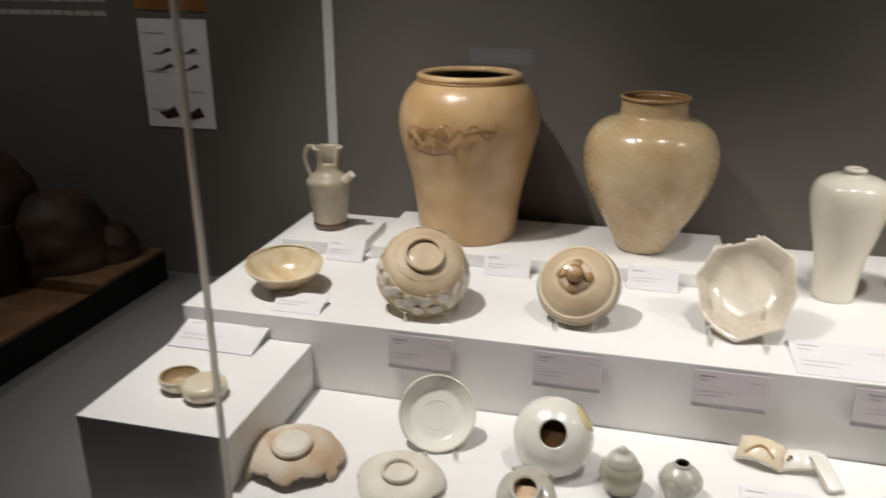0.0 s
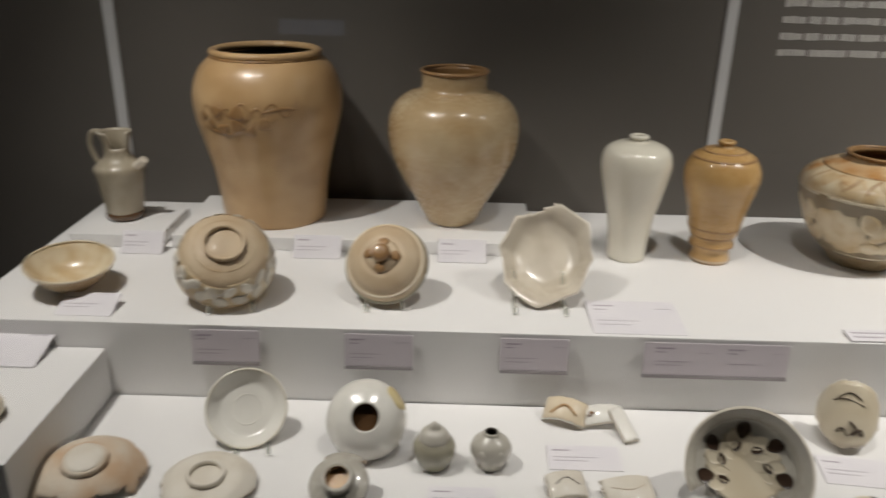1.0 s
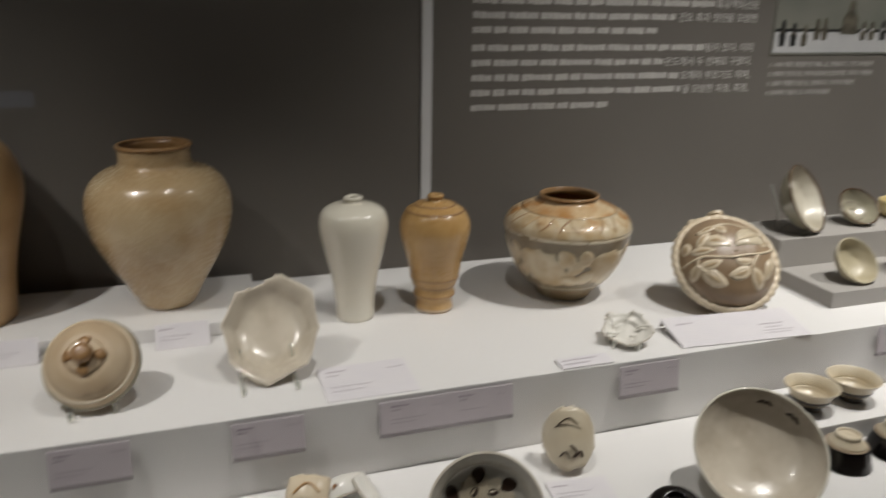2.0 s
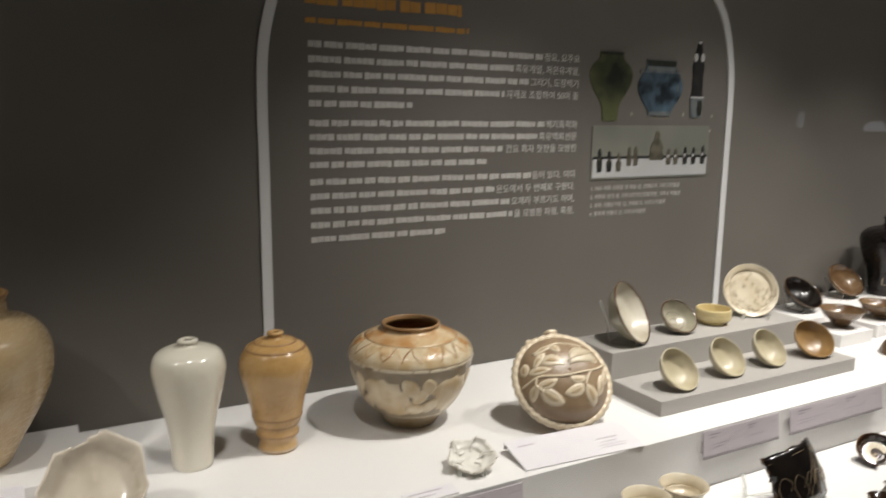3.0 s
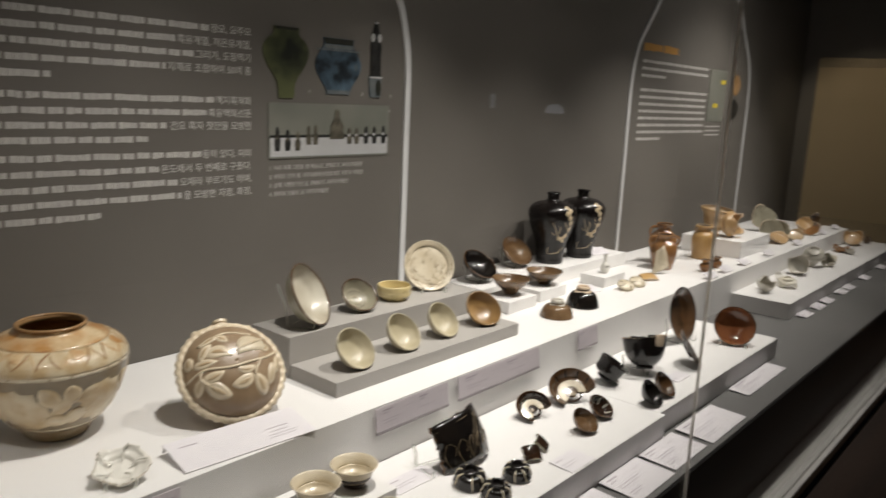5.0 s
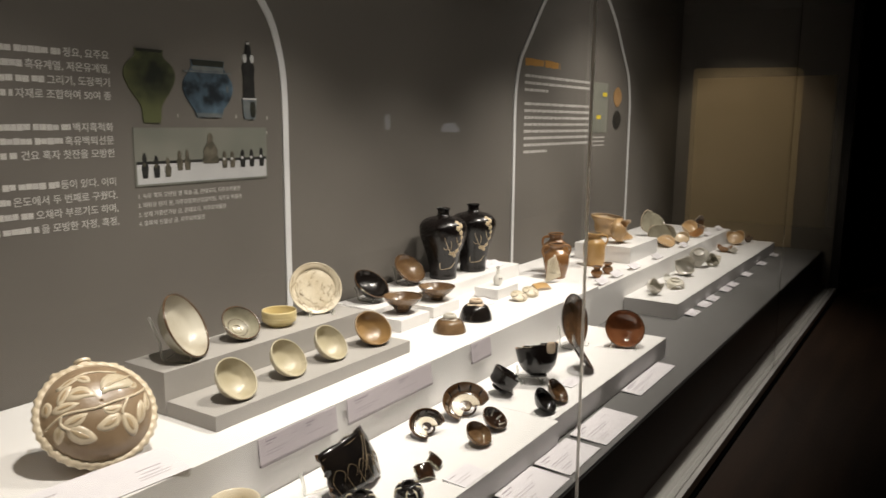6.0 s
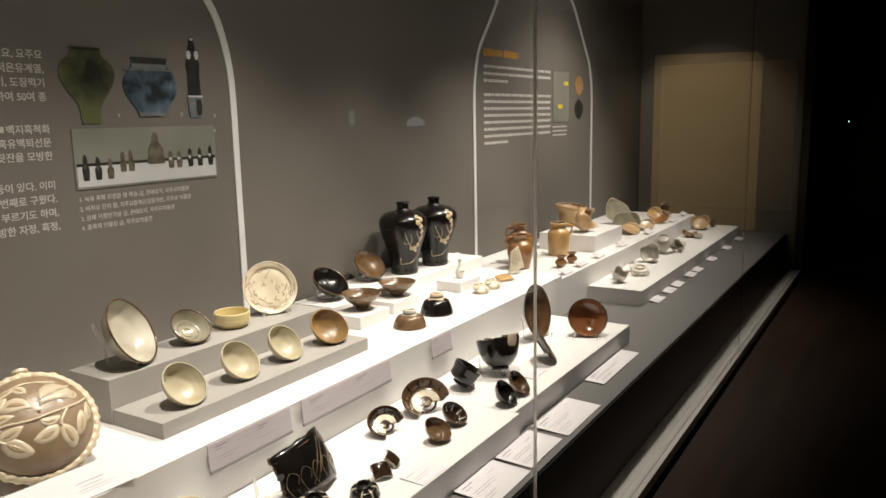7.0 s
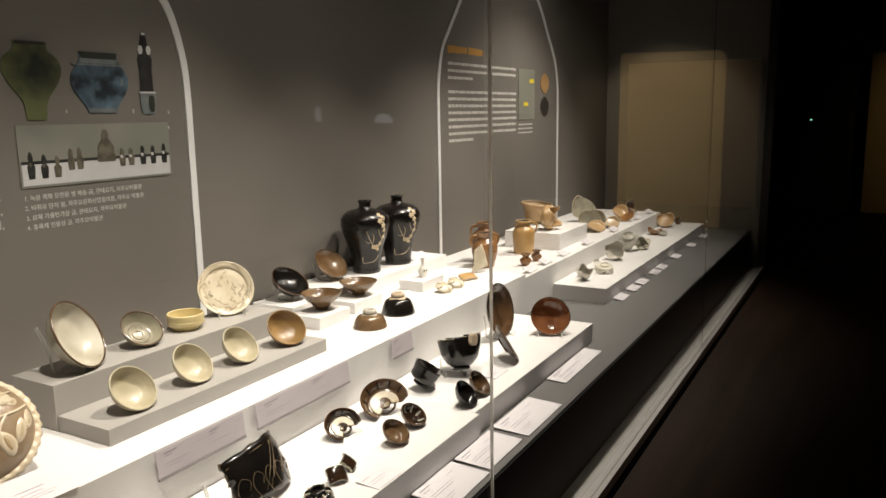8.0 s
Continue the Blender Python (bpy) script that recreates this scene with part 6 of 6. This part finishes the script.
for x, y, r, keep, az, spin, lab in ((2.40, 1.325, 0.06, (0.6, 2.4), -140, -40, "black bowl base sherd with a cream ring inside"), (2.61, 1.315, 0.082, (5.0, 6.9), -150, 58, "half of a black bowl with a broad cream ring inside")):
    b, t = bowl("ring_sherd", lab, r, r * 0.55, (BLACK_RIM, BLACK_RIM if r < 0.07 else BROWN, BROWN), 0.42, 0, 0.5, 0.006, keep=lambda u, v: not (keep[0] < u < keep[1] or keep[0] < u + TAU < keep[1]) or v < 0.2, jag=0.15, category="sherd")
    part("cream_ring", t.shell(0.0068, 48, lambda u, v: 0.22 < v < 0.5 and not (keep[0] < u < keep[1] or keep[0] < u + TAU < keep[1])), (BLACK_RIM, CREAM, CREAM), b, "bare cream ring")
    part("centre", t.patch(0, 0.02, blossom(r * 0.2, 5, 20, 0.05), -0.0072, 0, 0.0004), UMBER, b)
    for k in range(10):
        if keep[0] - 0.15 < 0.63 * k < keep[1] + 0.15 or keep[0] - 0.15 < 0.63 * k + TAU < keep[1] + 0.15:
            continue
        part("streak", t.stroke([(TAU + 0.63 * k, 0.62), (TAU + 0.63 * k + 0.03, 0.78), (TAU + 0.63 * k, 0.95)], 0.009, -0.0068), TENMOKU, b, "black streak")
    settle(b, (x, y, LOW + 0.001), az, 56, spin)
for x, y, m, lab in ((2.455, 1.15, TEA_BROWN, "small olive brown bowl tilted forward"), (2.595, 1.17, BLACK_RIM, "small black bowl with grey radial streaks")):
    b, t = bowl("small_bowl", lab, 0.046, 0.034, (m, m, BROWN), 0.32, rim=BROWN)
    if m is BLACK_RIM:
        for k in range(8):
            part("streak", t.stroke([(TAU + TAU * k / 8, 0.4), (TAU + TAU * k / 8 + 0.02, 0.65), (TAU + TAU * k / 8, 0.9)], 0.008, -0.0048), GREYWARE, b, "grey streak")
    settle(b, (x, y, LOW + 0.001), -96, 54)
for x, y, r, h, az, el, lo, hi, lab, m in ((2.91, 1.315, 0.062, 0.075, -50, 58, 5.2, 6.9, "tall broken black tea bowl on its side", TENMOKU),):
    b, t = bowl("black_sherd", lab, r, h, (m, m, BLACK_RIM), 0.45, 0, 0.95, 0.007, keep=lambda u, v: not ((lo < u < hi or lo < u + TAU < hi) and v > 0.5), jag=0.18, category="sherd", seed=int(x * 5))
    settle(b, (x, y, LOW + 0.001), az, el)
b, t = bowl("black_sherd", "large convex sherd of a black glazed jar with bare clay corner", 0.090, 0.15, (TENMOKU, TENMOKU, CLAY), 0.34, 0, 0.92, 0.008, keep=lambda u, v: v < 0.86 - 0.05 * math.sin(u - 0.4) + 0.015 * math.sin(7 * u), jag=0.12, category="sherd", segs=56, seed=14)
part("bare_corner", t.patch(math.pi + 0.5, 0.78, blossom(0.028, 4, 20, 0.15), 0.0012), CLAY, b, "bare clay corner")
settle(b, (3.115, 1.285, LOW + 0.012), 42, 70)
stand(3.10, 1.31, LOW, -140, 0.08, 0.05)
for x, y, m, lab in ((2.835, 1.095, TENMOKU, "small glossy black bowl on its side"), (2.95, 1.10, BROWN, "small brown bowl on its side")):
    b, t = bowl("small_bowl", lab, 0.05, 0.036, (m, m, BROWN), 0.32, rim=m)
    settle(b, (x, y, LOW + 0.001), -84, 42)
b, t = bowl("tall_plate", "large brown plate standing upright on a clear stand", 0.122, 0.04, (BLACK_RIM, BROWN, BROWN), 0.4, 0, 0.4, 0.005, rim=BLACK_RIM)
settle(b, (3.64, 1.33, LOW + 0.003), -92, 12)
stand(3.63, 1.36, LOW, -100, 0.1, 0.1, 0.15)
b, t = bowl("dark_plate", "dark olive plate leaning beside the brown one", 0.085, 0.025, (BLACK_RIM, SLATE_WARE, BROWN), 0.4, 0, 0.4, 0.004, rim=BROWN)
settle(b, (3.37, 1.15, LOW + 0.002), -58, 32)
b, t = bowl("red_bowl", "glossy persimmon red bowl on a clear stand", 0.09, 0.06, (PERSIMMON, PERSIMMON, BROWN), 0.3, 0, 0.5, 0.004, rim=BROWN)
settle(b, (3.745, 1.15, LOW + 0.005), -152, 30)
stand(3.765, 1.165, LOW, -160, 0.11, 0.05)
for i, (x, y, az) in enumerate(((2.165, 1.15, -120), (2.25, 1.175, -60))):
    slab_sherd("sherd", "small curved dark grey sherd", (x, y, LOW + 0.001), az, 50, 0.055, 0.045, 0.012, BLACK_RIM, CELADON_DARK, (), DARK_PAINT, 40 + i)

# ---- model at the left end ----
root = thing("kiln_model", "dark brown earthen kiln model on a stepped base", "model")
part("base_block", slab(-2.6, -1.478, 1.84, 2.17, FL + 0.001, 0.50, 0.006), (EARTH,), root)
part("base_block", slab(-2.6, -1.478, 1.66, 1.838, FL + 0.001, 0.465, 0.006), (EARTH,), root)
part("base_block", slab(-2.6, -1.478, 1.10, 1.658, FL + 0.001, 0.50, 0.006), (EARTH,), root)
part("black_side", slab(-1.476, -1.470, 1.10, 2.165, FL + 0.001, 0.488, 0.001), BLACK, root, "black painted side board")
for cx, cy, r, h in ((-2.06, 1.92, 0.29, 0.40), (-1.73, 2.0, 0.165, 0.235), (-1.60, 2.07, 0.09, 0.12)):
    t = Turned([(0, h), (r * 0.5, h * 0.92), (r * 0.85, h * 0.6), (r, h * 0.15), (r * 1.02, 0)][::-1], 18, 0.12, int(cx * 10))
    ob = part("mound", t.shell(0.01, 40), (BURNT, SOOT, SOOT), root)
    ob.data.transform(pose(cx, cy, 0.495))
# solid sooty column, its black standing for the dark of the opening
part("fire_mouth", tube([(-1.83, 1.80, 0.46), (-1.83, 1.79, 0.56), (-1.84, 1.81, 0.66)], 0.085, 14), SOOT, root, "sooty black plug in place of the dark opening")

# ---- caption cards ----
FLAT = ((0.22, 0.3, 0.003), (0.5, 0.7, 0.0014), (0.64, 0.55, 0.0014))
for x, y, w, h, lab in ((-0.688, 1.845, 0.105, 0.06, "small white caption card leaning by the ewer"), (-0.247, 1.845, 0.12, 0.06, "small white caption card before the large jar"), (0.115, 1.843, 0.12, 0.06, "small white caption card before the necked jar")):
    card(pose(x, y, U + 0.026, 55), w, h, lab, lines=FLAT)
card(pose(-0.68, 1.525, U + 0.012, 18, 0, 0), 0.12, 0.07, "white caption card in front of the celadon bowl", lines=FLAT)
card(pose(0.485, 1.548, U + 0.005, 3), 0.195, 0.14, "wide white caption card lying on the deck")
card(pose(0.975, 1.492, U + 0.006, 6), 0.13, 0.042, "narrow white caption card at the deck edge", lines=((0.3, 0.8, 0.003), (0.65, 0.6, 0.003)))
card(pose(1.42, 1.535, U + 0.016, 12, 0, -4), 0.36, 0.12, "long white caption card tilted before the flask", lines=((0.25, 0.15, 0.003), (0.5, 0.22, 0.003, 0.6), (0.62, 0.16, 0.002, 0.62), (0.72, 0.3, 0.0014, 0.58), (0.8, 0.26, 0.0014, 0.58)), wedge=0.02)
card(pose(-0.835, 1.435, 0.613, 14, 0, 0), 0.205, 0.12, "white caption card propped on the box", wedge=0.025)
card(pose(3.49, 1.76, U + 0.012, 15, 0, -10), 0.1, 0.07, "white caption card among the dark bowls", lines=FLAT, wedge=0.018)
card(pose(4.02, 2.02, U + 0.085, 20, 0, -10), 0.14, 0.07, "white caption card before the black vases", lines=FLAT, wedge=0.018)
card(pose(0.355, 1.292, LOW + 0.004, 3), 0.14, 0.07, "white caption card on the low deck", lines=FLAT)
card(pose(0.12, 1.165, LOW + 0.004, 3), 0.12, 0.06, "white caption card before the miniature jars", lines=FLAT)
card(pose(0.865, 1.275, LOW + 0.004, 3, 0, -6), 0.13, 0.08, "white caption card below the painted plaque", lines=FLAT)
card(pose(1.82, 1.33, LOW + 0.004, 3), 0.16, 0.07, "white caption card between cups and black sherd", lines=FLAT)
card(pose(2.245, 1.075, LOW + 0.004, 3), 0.13, 0.08, "white caption card by the small dark sherds", lines=FLAT)
card(pose(3.17, 1.16, LOW + 0.004, 3), 0.12, 0.06, "white caption card by the black sherd", lines=FLAT)
for x, w, lab in ((-0.372, 0.14, ""), (-0.055, 0.14, ""), (0.266, 0.14, ""), (0.637, 0.295, ""), (1.128, 0.155, ""), (1.962, 0.31, ""), (2.396, 0.455, ""), (2.97, 0.145, "")):
    z = 0.617 if x < 1.5 else 0.622
    lines = CARD_LINES if w < 0.2 else ((0.17, 0.16, 0.0038), (0.29, 0.09, 0.0026), (0.3, 0.1, 0.0014, 0.3), (0.58, 0.3, 0.0014), (0.7, 0.22, 0.0014), (0.17, 0.14, 0.0038, 0.5), (0.29, 0.08, 0.0026, 0.5), (0.26, 0.12, 0.0014, 0.8), (0.62, 0.26, 0.0014, 0.5))
    ob = card(pose(x, 1.4565, z - 0.004, 84), w, 0.07, "lilac caption card fixed to the deck riser", PAPER_LILAC, lines)
    # dark strip put in for the shadow along the card's lower edge
    part("holder", slab(-w / 2, w / 2, -0.043, -0.0355, -0.006, 0.0015, 0.0008), CARD_SHADE, ob, "grey mauve strip for the shade under the card")
for x, y, w, h in ((3.655, 1.0, 0.47, 0.085), (3.035, 0.96, 0.32, 0.14), (2.715, 0.963, 0.25, 0.13), (2.45, 0.96, 0.24, 0.14), (2.16, 0.96, 0.26, 0.13)):
    card(pose(x, y, FL + 0.007, 2.5), w, h, "white caption card lying on the grey case floor", lines=((0.14, 0.28, 0.0045), (0.24, 0.16, 0.003), (0.24, 0.2, 0.002, 0.55), (0.42, 0.62, 0.002), (0.50, 0.55, 0.002), (0.70, 0.34, 0.002), (0.78, 0.26, 0.002)))
for x in (4.94, 5.2, 5.4, 5.73, 5.92, 6.36, 6.9, 7.39):
    card(pose(x, 1.175, FL + 0.01, 8), 0.15, 0.06, "small white caption card before the end deck", lines=FLAT)
for x, y in ((4.5, 1.57), (4.75, 1.58), (5.05, 1.58), (5.5, 1.58), (6.1, 1.58), (6.8, 1.59), (7.2, 1.6)):
    card(pose(x, y, ED + 0.02, 30), 0.13, 0.05, "small white caption card on the end deck", lines=FLAT, wedge=0.012)
